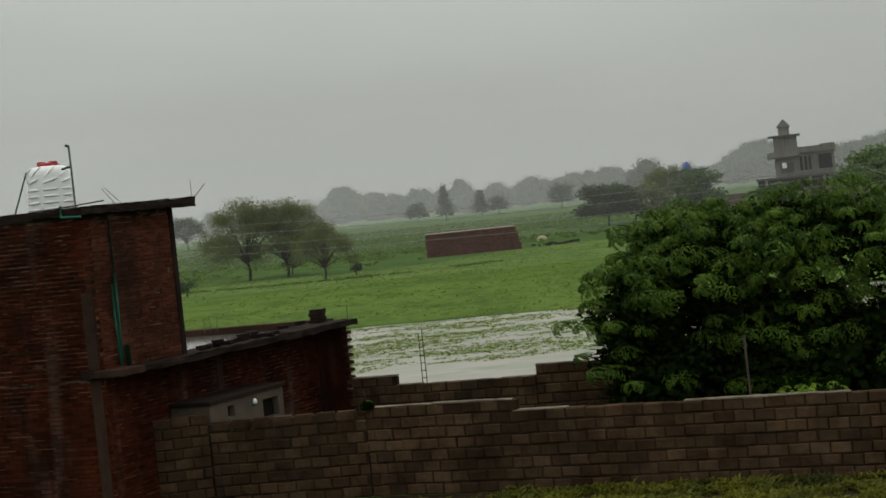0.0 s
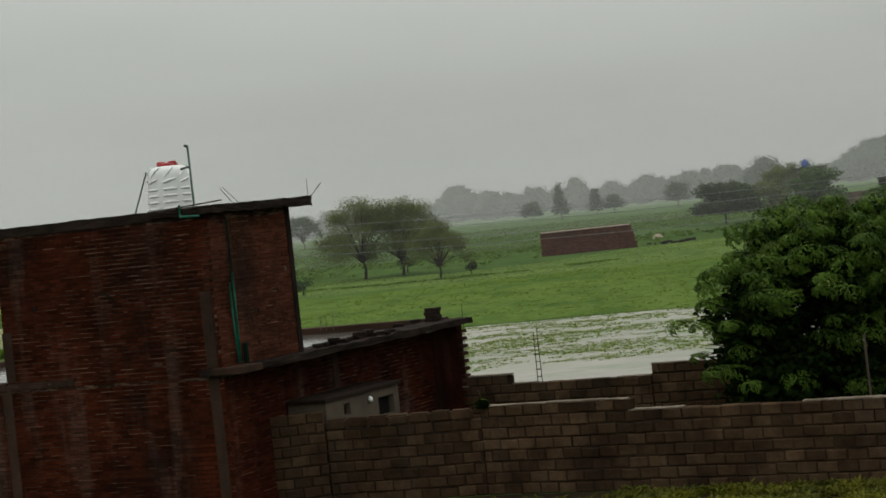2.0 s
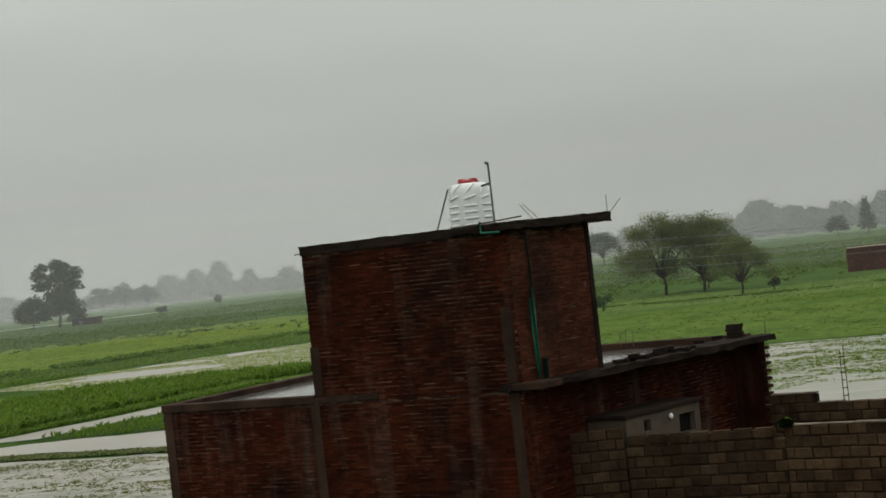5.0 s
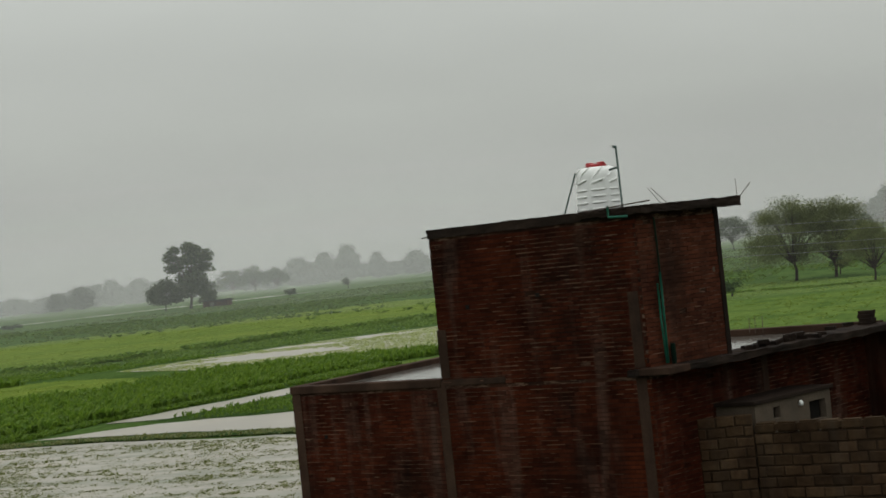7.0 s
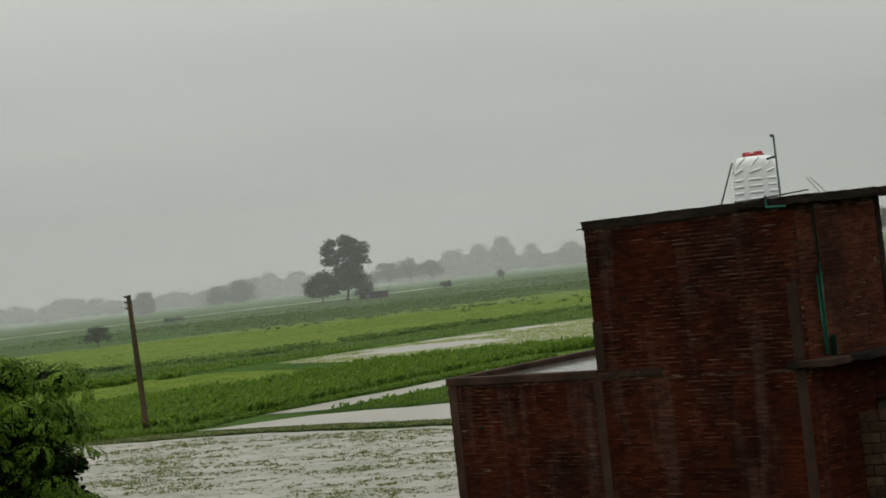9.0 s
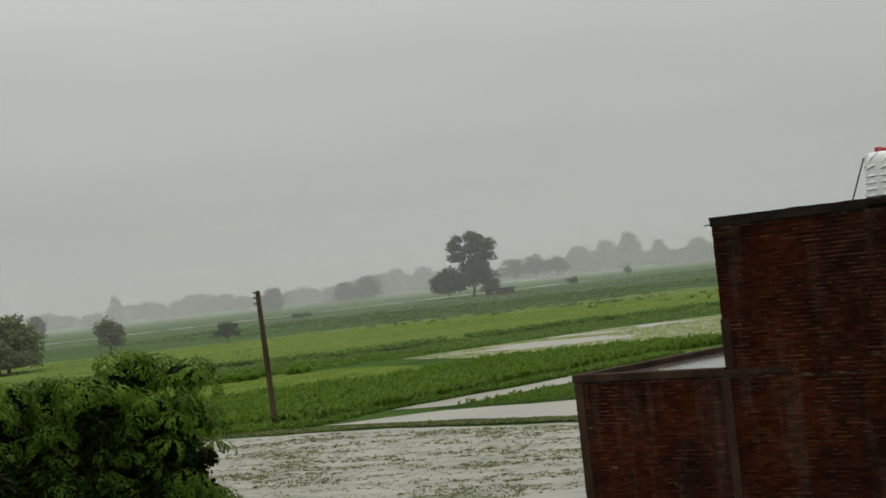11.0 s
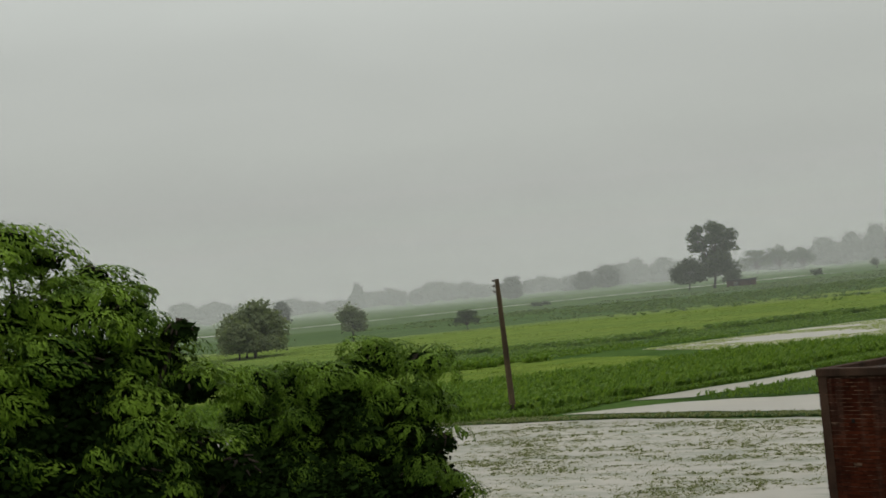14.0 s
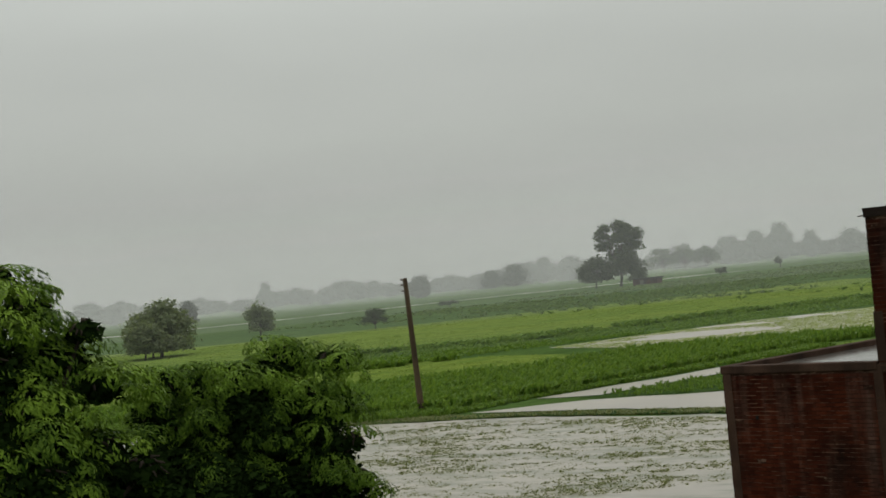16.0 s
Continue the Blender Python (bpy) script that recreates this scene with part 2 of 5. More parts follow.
# ---- mesh helpers ----
from mathutils.geometry import delaunay_2d_cdt
def mesh_from(name, verts, faces, mat, smooth=False):
    """A mesh from an (n, 3) array and an (m, k) array of corner numbers."""
    verts, faces = np.asarray(verts, dtype=np.float32), np.asarray(faces, dtype=np.int32)
    me = bpy.data.meshes.new(name)
    k = faces.shape[1]
    me.vertices.add(len(verts))
    me.vertices.foreach_set("co", verts.ravel())
    me.loops.add(faces.size)
    me.loops.foreach_set("vertex_index", faces.ravel())
    me.polygons.add(len(faces))
    me.polygons.foreach_set("loop_start", np.arange(0, faces.size, k, dtype=np.int32))
    me.polygons.foreach_set("use_smooth", np.full(len(faces), smooth))
    me.update(calc_edges=True)
    me.validate()
    me.materials.append(mat)
    return me


def rough(me, amount, cuts=10, scale=6.0):
    """Breaks up the faces of a slab with small uneven swellings."""
    bm = bmesh.new()
    bm.from_mesh(me)
    bmesh.ops.subdivide_edges(bm, edges=bm.edges[:], cuts=cuts, use_grid_fill=True)
    for v in bm.verts:
        v.co += (noise.noise_vector(v.co * scale) + 0.6 * noise.noise_vector(v.co * scale * 2.7)) * amount
    bm.to_mesh(me)
    bm.free()
    return me


class Solid:
    """Collects boxes and tubes as quads."""

    def __init__(self):
        self.v, self.f = [], []

    def hexa(self, c):
        n = len(self.v)
        self.v += [tuple(p) for p in c]
        self.f += [tuple(n + i for i in q) for q in ((0, 3, 2, 1), (4, 5, 6, 7), (0, 1, 5, 4), (1, 2, 6, 5), (2, 3, 7, 6), (3, 0, 4, 7))]
        return self

    def box(self, x0, x1, y0, y1, z0, z1, at=None):
        at = at or (lambda x, y, z: (x, y, z))
        return self.hexa([at(x, y, z) for z in (z0, z1) for x, y in ((x0, y0), (x1, y0), (x1, y1), (x0, y1))])

    def tube(self, pts, radii, sides=6):
        n, pts = len(self.v), [Vector(p) for p in pts]
        for i, p in enumerate(pts):
            d = (pts[min(i + 1, len(pts) - 1)] - pts[max(i - 1, 0)]).normalized()
            a = d.cross(Vector((0.31, 0.17, 0.93)) if abs(d.z) < 0.9 else Vector((1, 0.2, 0))).normalized()
            b = d.cross(a)
            r = radii[i] if isinstance(radii, (list, tuple)) else radii
            self.v += [tuple(p + (a * math.cos(t) + b * math.sin(t)) * r) for t in (2 * math.pi * j / sides for j in range(sides))]
        for i in range(len(pts) - 1):
            for j in range(sides):
                k = (j + 1) % sides
                self.f.append((n + i * sides + j, n + i * sides + k, n + (i + 1) * sides + k, n + (i + 1) * sides + j))
        for end in (0, len(pts) - 1):
            c = len(self.v)
            self.v.append(tuple(pts[end]))
            m = n + end * sides
            self.f += [(c, m + j, m + (j + 1) % sides, m + (j + 1) % sides) for j in range(0)]
            if sides == 6:
                self.f += [(m, m + 1, m + 2, m + 3), (m, m + 3, m + 4, m + 5)]
            elif sides == 4:
                self.f.append((m, m + 1, m + 2, m + 3))
        return self

    def lathe(self, profile, sides=24, centre=(0, 0, 0)):
        n = len(self.v)
        for r, z in profile:
            self.v += [(centre[0] + r * math.cos(2 * math.pi * j / sides), centre[1] + r * math.sin(2 * math.pi * j / sides), centre[2] + z) for j in range(sides)]
        for i in range(len(profile) - 1):
            for j in range(sides):
                k = (j + 1) % sides
                self.f.append((n + i * sides + j, n + i * sides + k, n + (i + 1) * sides + k, n + (i + 1) * sides + j))
        return self

    def mesh(self, name, mat, smooth=False):
        return mesh_from(name, self.v, self.f, mat, smooth)


def thing(name, at, label, category, group="", kind=""):
    ob = new(name)
    ob.empty_display_size = 0.3
    ob.location = at
    return tagged(ob, label, category, group, kind)


def part(name, me, parent, label="", bevel=0.0):
    """A mesh in world metres as a part of parent, which stands unturned at its base or is a part itself."""
    ob = new(name, me)
    ob.parent = parent
    base = Vector(parent.location)
    if parent.parent:
        base = base + Vector(parent.parent.location)
    ob.location = -base
    if parent.parent is None and parent.type != "EMPTY":
        ob.location = -base
    if label:
        ob["label"] = label
    if bevel:
        m = ob.modifiers.new("edge", "BEVEL")
        m.width, m.segments, m.limit_method = bevel, 2, "ANGLE"
    return ob


def inside(poly, x, y):
    """Which of the points lie in the polygon."""
    hit = np.zeros(len(x), bool)
    for (x0, y0), (x1, y1) in zip(poly, poly[1:] + poly[:1]):
        cross = (y0 > y) != (y1 > y)
        hit ^= cross & (x < (x1 - x0) * (y - y0) / (y1 - y0 + 1e-12) + x0)
    return hit


def ragged(poly, step=2.0, amount=0.6, seed=1):
    """The polygon with a natural, uneven edge."""
    out = []
    for (x0, y0), (x1, y1) in zip(poly, poly[1:] + poly[:1]):
        n = max(1, int(math.hypot(x1 - x0, y1 - y0) / step))
        for i in range(n):
            x, y = x0 + (x1 - x0) * i / n, y0 + (y1 - y0) * i / n
            d = noise.noise_vector(Vector((x * 0.35, y * 0.35, seed))) + 0.5 * noise.noise_vector(Vector((x * 1.3, y * 1.3, seed)))
            out.append((x + d.x * amount, y + d.y * amount))
    return out


def patch(name, poly, z, mat, label, category, step=2.0, amount=0.6, seed=1):
    edge = [Vector(p) for p in ragged(poly, step, amount, seed)]
    flat, _, tris, _, _, _ = delaunay_2d_cdt(edge, [], [list(range(len(edge)))], 1, 1e-4)
    me = bpy.data.meshes.new(name)
    me.from_pydata([(p.x, p.y, z) for p in flat], [], [tuple(t) for t in tris])
    if me.polygons[0].normal.z < 0:
        me.flip_normals()
    me.materials.append(mat)
    return tagged(new(name, me), label, category, kind="structure")


def noise_at(x, y, scale, seed=0.0):
    return np.array([noise.noise(Vector((a * scale, b * scale, seed))) for a, b in zip(x, y)])


def scatter(rng, poly, n, clump=0.0, floor=-0.1, stretch=1.0, seed=0.0):
    """n places in the polygon, gathered in clumps of that size where given."""
    p = np.array(poly)
    lo, hi = p.min(0), p.max(0)
    xs, ys = [], []
    have = 0
    for _ in range(40):
        x, y = rng.uniform(lo[0], hi[0], n), rng.uniform(lo[1], hi[1], n)
        keep = inside(poly, x, y)
        x, y = x[keep], y[keep]
        if clump:
            v = noise_at(x * stretch, y, 1 / clump, seed) + 0.5 * noise_at(x * stretch, y, 3 / clump, seed + 7)
            k = v > floor
            x, y = x[k], y[k]
        xs.append(x), ys.append(y)
        have += len(x)
        if have >= n:
            break
    return np.concatenate(xs)[:n], np.concatenate(ys)[:n]


def tufts(name, xy, mat, height, spread, width, blades, label, category, seed=1, z=0.0, lean=(0.12, -0.04)):
    """Grass or crop plants: blades that rise and bend over, all in one mesh of stuff."""
    rng = np.random.default_rng(seed)
    x, y = xy
    n = len(x)
    h = height * rng.uniform(0.55, 1.25, (n, 1)) * rng.uniform(0.7, 1.1, (n, blades))
    a = rng.uniform(0, 2 * np.pi, (n, blades))
    out = spread * rng.uniform(0.3, 1.0, (n, blades))
    base = np.stack([x[:, None] + 0.25 * out * np.cos(a), y[:, None] + 0.25 * out * np.sin(a), np.full((n, blades), z - 0.02)], -1)
    mid = base + np.stack([out * 0.45 * np.cos(a), out * 0.45 * np.sin(a), h * 0.75], -1)
    tip = base + np.stack([out * np.cos(a) + lean[0] * h, out * np.sin(a) + lean[1] * h, h * rng.uniform(0.7, 1.05, (n, blades))], -1)
    side = np.stack([-np.sin(a), np.cos(a), np.zeros_like(a)], -1) * width * 0.5
    v = np.stack([base, mid + side, tip, mid - side], 2).reshape(-1, 3)
    f = np.arange(len(v)).reshape(-1, 4)
    return tagged(new(name, mesh_from(name, v, f, mat)), label, category, kind="stuff")


# ---- trees ----
def unit(rng, n):
    d = rng.normal(size=(n, 3))
    return d / np.linalg.norm(d, axis=1, keepdims=True)


def leaf_cloud(rng, lobes, n, size, shell=0.62, edge=1.08, wave=0.16):
    """Many small leaf sprays in the shells of several lobes; returns corners and faces."""
    w = np.array([l[3] * l[5] for l in lobes])
    pick = rng.choice(len(lobes), n, p=w / w.sum())
    L = np.array(lobes)[pick]
    d = unit(rng, n)
    d[:, 2] = np.where(d[:, 2] < -0.35, -d[:, 2], d[:, 2])
    r = rng.uniform(shell, edge, (n, 1)) * (1 + wave * np.sin(7 * d[:, :1] + 5 * d[:, 2:] + pick[:, None]))
    c = L[:, :3] + d * L[:, 3:6] * r
    t = unit(rng, n)
    t[:, 2] *= 0.6
    s = np.cross(t, d + 0.5 * unit(rng, n))
    s /= np.linalg.norm(s, axis=1, keepdims=True) + 1e-9
    k = size * rng.uniform(0.5, 1.3, (n, 1))
    v = np.stack([c - t * k, c + s * k * 0.45 + t * k * 0.1, c + t * k, c - s * k * 0.55 - t * k * 0.15], 1).reshape(-1, 3)
    return v, np.arange(len(v)).reshape(-1, 4)


def wisps(rng, lobes, n, size):
    """Thin feathery twigs of tiny leaves, densest in the heart of each lobe and hanging out at its rim."""
    w = np.array([l[3] * l[5] for l in lobes])
    L = np.array(lobes)[rng.choice(len(lobes), n, p=w / w.sum())]
    off = np.clip(rng.normal(0, 0.45, (n, 3)), -1.05, 0.95)
    c = L[:, :3] + off * L[:, 3:6]
    t = off * np.array([1, 1, 0.3]) + rng.normal(0, 0.45, (n, 3)) + np.array([0.15, 0, -0.45])
    t /= np.linalg.norm(t, axis=1, keepdims=True)
    q = np.cross(t, unit(rng, n))
    q /= np.linalg.norm(q, axis=1, keepdims=True) + 1e-9
    k = size * rng.uniform(0.6, 1.5, (n, 1))
    v = np.stack([c - t * k, c + q * k * 0.26, c + t * k + np.array([0, 0, -0.2]) * k, c - q * k * 0.26], 1).reshape(-1, 3)
    return v, np.arange(len(v)).reshape(-1, 4)


def trunk_solid(rng, base, height, radius, lobes, fork=0.35):
    s = Solid()
    b = Vector(base)
    top = b + Vector((rng.uniform(-0.05, 0.05) * height, rng.uniform(-0.05, 0.05) * height, height * fork))
    s.tube([b - Vector((0, 0, 0.1)), b.lerp(top, 0.5) + Vector((0.02 * height, 0, 0)), top], [radius * 1.25, radius, radius * 0.85])
    for l in lobes:
        end = Vector(l[:3])
        m = top.lerp(end, 0.5) + Vector((0, 0, 0.06 * height))
        s.tube([top - Vector((0, 0, 0.04 * height)), m, end + Vector((0, 0, 0.3 * l[5]))], [radius * 0.6, radius * 0.36, radius * 0.12], 4)
    return s


def crown_lobes(rng, base, height, width, style):
    x, y, _ = base
    out = []
    if style == "umbrella":                 # airy, spreading thorn tree with a domed top
        for i in range(22):
            a = 2.4 * i + rng.uniform(-0.3, 0.3)
            k = math.sqrt((i + 0.5) / 22)
            d = width * 0.40 * k
            out.append((x + d * math.cos(a), y + d * math.sin(a), height * (0.86 - 0.42 * k ** 2.0 + rng.uniform(-0.17, 0.07)), width * rng.uniform(0.10, 0.17), width * rng.uniform(0.10, 0.17), height * rng.uniform(0.09, 0.17)))
    elif style == "tall":                   # several upright plumes
        for dx, zz, rr in ((-0.27, 0.62, 0.13), (-0.29, 0.78, 0.11), (-0.22, 0.9, 0.09), (-0.12, 0.72, 0.1), (0.1, 0.92, 0.11), (0.23, 0.89, 0.11), (0.32, 0.77, 0.13), (0.18, 0.74, 0.16), (0.29, 0.6, 0.14),
                           (0.12, 0.52, 0.15), (0.26, 0.42, 0.15), (0.1, 0.3, 0.17), (0.3, 0.24, 0.17), (-0.15, 0.45, 0.11), (-0.1, 0.22, 0.15), (0.44, 0.13, 0.14)):
            out.append((x + dx * width, y + rng.uniform(-0.15, 0.15) * width, zz * height, rr * width * 1.45, rr * width * 1.3, rr * height * 1.12))
    elif style == "cone":
        for i in range(6):
            k = i / 5
            out.append((x + rng.uniform(-0.05, 0.05) * width, y, height * (0.2 + 0.68 * k), width * (0.5 - 0.3 * k), width * (0.5 - 0.3 * k), height * 0.17))
    elif style == "bush":
        for i in range(5):
            a = rng.uniform(0, 6.28)
            out.append((x + 0.25 * width * math.cos(a), y + 0.25 * width * math.sin(a), height * rng.uniform(0.35, 0.6), width * 0.3, width * 0.3, height * 0.4))
    else:                                   # full, rounded
        for i in range(11):
            a = 2.4 * i + rng.uniform(-0.3, 0.3)
            k = math.sqrt((i + 0.5) / 11)
            d = width * 0.33 * k
            if i % 3 == 0:
                out.append((x + width * 0.27 * math.cos(a), y + width * 0.27 * math.sin(a), height * 0.27, width * 0.2, width * 0.2, height * 0.2))
            out.append((x + d * math.cos(a), y + d * math.sin(a), height * (0.78 - 0.52 * k * rng.uniform(0.35, 1.1)), width * 0.2, width * 0.2, height * rng.uniform(0.16, 0.24)))
    return out


def tree(name, base, height, width, style, n, size, mat, label, category="tree", group="", seed=1):
    rng = np.random.default_rng(seed)
    top = thing(name, base, label, category, group)
    lobes = crown_lobes(rng, base, height, width, style)
    if style != "bush":
        part("trunk", trunk_solid(rng, base, height, max(0.05, height * (0.018 if style == "umbrella" else 0.02)), lobes, 0.24 if style == "umbrella" else 0.28).mesh("trunk", M_BARK, True), top)
    else:
        part("stem", Solid().tube([(base[0], base[1], -0.05), (base[0] + 0.05, base[1], height * 0.5)], [0.05 * height, 0.02 * height]).mesh("stem", M_BARK), top)
    if style == "umbrella":
        v, f = wisps(rng, lobes, int(n * 3.2), size * 0.68)
    else:
        v, f = leaf_cloud(rng, lobes, int(n * 1.5), size, 0.25 if style == "tall" else 0.4)
    part("crown", mesh_from("crown", v, f, mat), top)
    return top


def puff_places(rng, lobes, r, low, gaps=0.27):
    """Places for leaf puffs of radius r, spread over the outside of the lobes."""
    places, ways = [], []
    for n, l in enumerate(lobes):
        rad = (l[3] + l[4] + l[5]) / 3
        count = int(4 * math.pi * rad * rad / (1.75 * r) ** 2)
        i = np.arange(count) + rng.uniform(0, 1)
        z = 1 - 2 * i / count
        a = i * 2.39996 + rng.uniform(0, 6)
        d = np.stack([np.sqrt(np.clip(1 - z * z, 0, 1)) * np.cos(a), np.sqrt(np.clip(1 - z * z, 0, 1)) * np.sin(a), z], 1)
        d += rng.normal(0, 0.13, d.shape)
        d /= np.linalg.norm(d, axis=1, keepdims=True)
        p = np.array(l[:3]) + d * np.array(l[3:6]) * rng.uniform(0.62, 1.12, (count, 1))
        keep = (d[:, 2] > -0.6) & (rng.uniform(0, 1, count) > gaps)
        keep &= rng.uniform(0, 1, count) < np.clip((p[:, 2] - low) / 1.6 + 0.5, 0.15, 1.0)        # thinned low down so the shaded underside stays dark
        for m, o in enumerate(lobes):
            if m != n:
                keep &= (((p - np.array(o[:3])) / np.array(o[3:6])) ** 2).sum(1) > 0.62
        places.append(p[keep]), ways.append(d[keep])
    return np.concatenate(places), np.concatenate(ways)


def plume_crown(rng, lobes, r, small, big, spokes, blades, blade, wind, low):
    """Rounded sprays at the branch ends: feathered leaves ray out from each tip, curl over and stream with the wind."""
    c, d = puff_places(rng, lobes, r, low, 0.34)
    k, m = len(c), spokes * blades
    wind = np.array(wind)
    up = d * 0.55 + np.array([0, 0, 0.8]) + rng.normal(0, 0.14, d.shape)
    up /= np.linalg.norm(up, axis=1, keepdims=True)
    e1 = np.cross(up, np.array([0.3, 0.9, 0.1]))
    e1 /= np.linalg.norm(e1, axis=1, keepdims=True)
    e2 = np.cross(up, e1)
    size = rng.uniform(small, big, (k, 1, 1))
    turn = (2 * np.pi / spokes * np.arange(spokes))[None] + rng.uniform(0, 6.28, (k, 1)) + rng.normal(0, 0.16, (k, spokes))
    curl = rng.uniform(1.2, 1.9, (k, spokes, 1))                      # how far each leaf bends over
    reach = rng.uniform(0.78, 1.2, (k, spokes, 1))
    th = (np.sqrt(np.linspace(0.015, 1.0, blades))[None, None] * curl * rng.uniform(0.9, 1.05, (k, spokes, blades))).reshape(k, m)
    sign = np.tile(np.arange(blades) % 2 * 2 - 1, spokes)[None]
    ph = np.repeat(turn, blades, 1) + sign * 0.10 + rng.normal(0, 0.07, (k, m))
    rad = (reach * (1 - 0.12 * rng.uniform(0, 1, (k, spokes, blades)) ** 2)).reshape(k, m)
    th, ph, rad = th[..., None], ph[..., None], rad[..., None] * size
    out = e1[:, None] * np.cos(ph) + e2[:, None] * np.sin(ph)
    nrm = up[:, None] * np.cos(th) + out * np.sin(th)
    t = out * np.cos(th) - up[:, None] * np.sin(th)
    side = np.cross(t, nrm)
    off = rad * (nrm * np.array([1, 1, 0.85]) - up[:, None] * 0.35)
    gust = np.linalg.norm(wind) + 1e-9
    off = off + (off @ (wind / gust))[..., None] * wind + wind * rad * th * 0.45
    p = c[:, None] + off
    along = t * 0.8 + side * sign[..., None] * 0.5 + wind * 0.5 + nrm * 0.12 + rng.normal(0, 0.14, p.shape)
    along /= np.linalg.norm(along, axis=2, keepdims=True)
    wide = np.cross(along, nrm + rng.normal(0, 0.22, p.shape))
    wide /= np.linalg.norm(wide, axis=2, keepdims=True) + 1e-9
    ll = blade * rng.uniform(0.7, 1.3, (k, m, 1))
    v = np.stack([p - along * ll * 0.5, p + wide * ll * 0.17, p + along * ll * 0.5 - nrm * ll * 0.1, p - wide * ll * 0.17], 2).reshape(-1, 3)
    return v, np.arange(len(v)).reshape(-1, 4)


def near_tree(base, lobes, r, spray, blade, mat, label, seed, wind=(0.25, 0.0, 0.0), radius=0.13, low=0.0, inner_leaf=0.09, inner_count=4200, bulk=()):
    rng = np.random.default_rng(seed)
    top = thing("tree", base, label, "tree")
    s = trunk_solid(rng, base, max(l[2] for l in lobes), radius, lobes, 0.3)
    for l in lobes:                          # twigs that carry the leaf clusters
        c = Vector(l[:3])
        for _ in range(9):
            d = Vector(unit(rng, 1)[0])
            e = c + Vector((d.x * l[3], d.y * l[4], abs(d.z) * l[5])) * 0.9
            s.tube([c, c.lerp(e, 0.5) + Vector((0, 0, 0.08)), e], [radius * 0.22, radius * 0.13, radius * 0.05], 4)
    part("trunk", s.mesh("trunk", M_BARK, True), top)
    # outer sprays carry the lit tone, against the dark inner leaves
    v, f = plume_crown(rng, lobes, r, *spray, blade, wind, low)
    part("crown", mesh_from("crown", v, f, mat), top, "outer leaves in a lit tone at the branch ends")
    # the crown's inner shade is put in as near-black leaf colour
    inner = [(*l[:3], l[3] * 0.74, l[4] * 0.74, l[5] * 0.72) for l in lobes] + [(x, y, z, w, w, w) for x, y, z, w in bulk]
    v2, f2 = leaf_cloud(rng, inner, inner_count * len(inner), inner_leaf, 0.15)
    part("inner_crown", mesh_from("inner_crown", v2, f2, L_SHADE), top, "inner leaves coloured dark for the crown's shade")
    return top


# ---- ground, fields and water ----
def ground_sheet():
    xs = np.concatenate([-np.geomspace(2500, 60, 24), np.linspace(-50, 50, 26), np.geomspace(60, 2500, 24)])
    ys = np.concatenate([-np.geomspace(1200, 20, 12), np.linspace(-10, 150, 41), np.geomspace(160, 3200, 30)])
    X, Y = np.meshgrid(xs, ys)
    v = np.stack([X.ravel(), Y.ravel(), np.zeros(X.size)], 1)
    nx, ny = len(xs), len(ys)
    i = (np.arange(ny - 1)[:, None] * nx + np.arange(nx - 1)[None]).ravel()
    return mesh_from("ground", v, np.stack([i, i + 1, i + nx + 1, i + nx], 1), M_GROUND)


tagged(new("ground", ground_sheet()), "flat green farmland with patchy crops and grass", "ground", kind="structure")

MEADOW = [(-40, 78), (-8, 80), (6, 78), (30, 74), (60, 90), (60, 150), (14, 176), (6, 170), (-2, 158), (-10, 152), (-16, 160), (-24, 164), (-38, 168), (-38, 105)]
patch("meadow", MEADOW, 0.02, M_BRIGHT, "bright green wet meadow beyond the flood", "meadow", 3, 1.2, 3)
RICE = [(-190, 96), (-96, 112), (-72, 121), (-63, 142), (-50, 160), (-52, 205), (-84, 236), (-112, 205), (-140, 172), (-200, 150)]
patch("rice_field", RICE, 0.02, M_YELLOW, "yellow-green field of young rice behind a hedge", "field", 4, 1.5, 4)
YARD = [(-9, 33.5), (-1.8, 32.1), (11, 27.6), (30, 20), (30, 48), (-3, 49), (-14, 48)]
patch("verge_soil", [(-6, 18), (-6, 32.3), (-1.9, 32.0), (11, 27.35), (14, 26.2), (14, 18)], 0.012, M_SOIL, "wet brown earth before the block wall", "ground", 2, 0.02, 16)
patch("yard_ground", YARD, 0.015, M_BUND, "grassy yard ground behind the block wall", "ground", 2, 0.3, 5)
NEAR_FLOOD = [(-95, 20), (-95, 50), (-60, 53.5), (-43, 54), (-33, 55), (-23, 52.6), (-15, 51), (-12, 45), (-13.2, 40), (-14.7, 33.4), (-15, 24), (-50, 10)]
patch("flood_water", NEAR_FLOOD, 0.03, M_FLOOD, "shallow muddy flood water over a sown field", "water", 1.2, 0.5, 6)
MID_WATER = [(-36.5, 57.6), (-33, 61), (-27, 61.6), (-18, 59), (-12, 56), (-12, 53.5), (-25, 55.4), (-30, 56.6)]
patch("flood_channel", MID_WATER, 0.03, M_WATER, "strip of muddy water between grassy bunds", "water", 1.0, 0.4, 7)
DIAG_WATER = [(-36.5, 62.6), (-33.6, 73), (-31, 86), (-27, 98), (-25, 96), (-29.2, 82), (-31.4, 71), (-33.6, 63)]
patch("field_ditch", DIAG_WATER, 0.03, M_WATER, "narrow flooded ditch beside the crop", "water", 1.0, 0.35, 8)
WATER_2 = [(-59, 104), (-57, 110), (-51, 124), (-42, 134), (-32, 140), (-24, 118), (-29, 96), (-39, 96), (-46, 95.5), (-52, 99)]
patch("flooded_plot", WATER_2, 0.03, M_WATER, "flooded plot with grass standing through it", "water", 1.5, 0.8, 9)
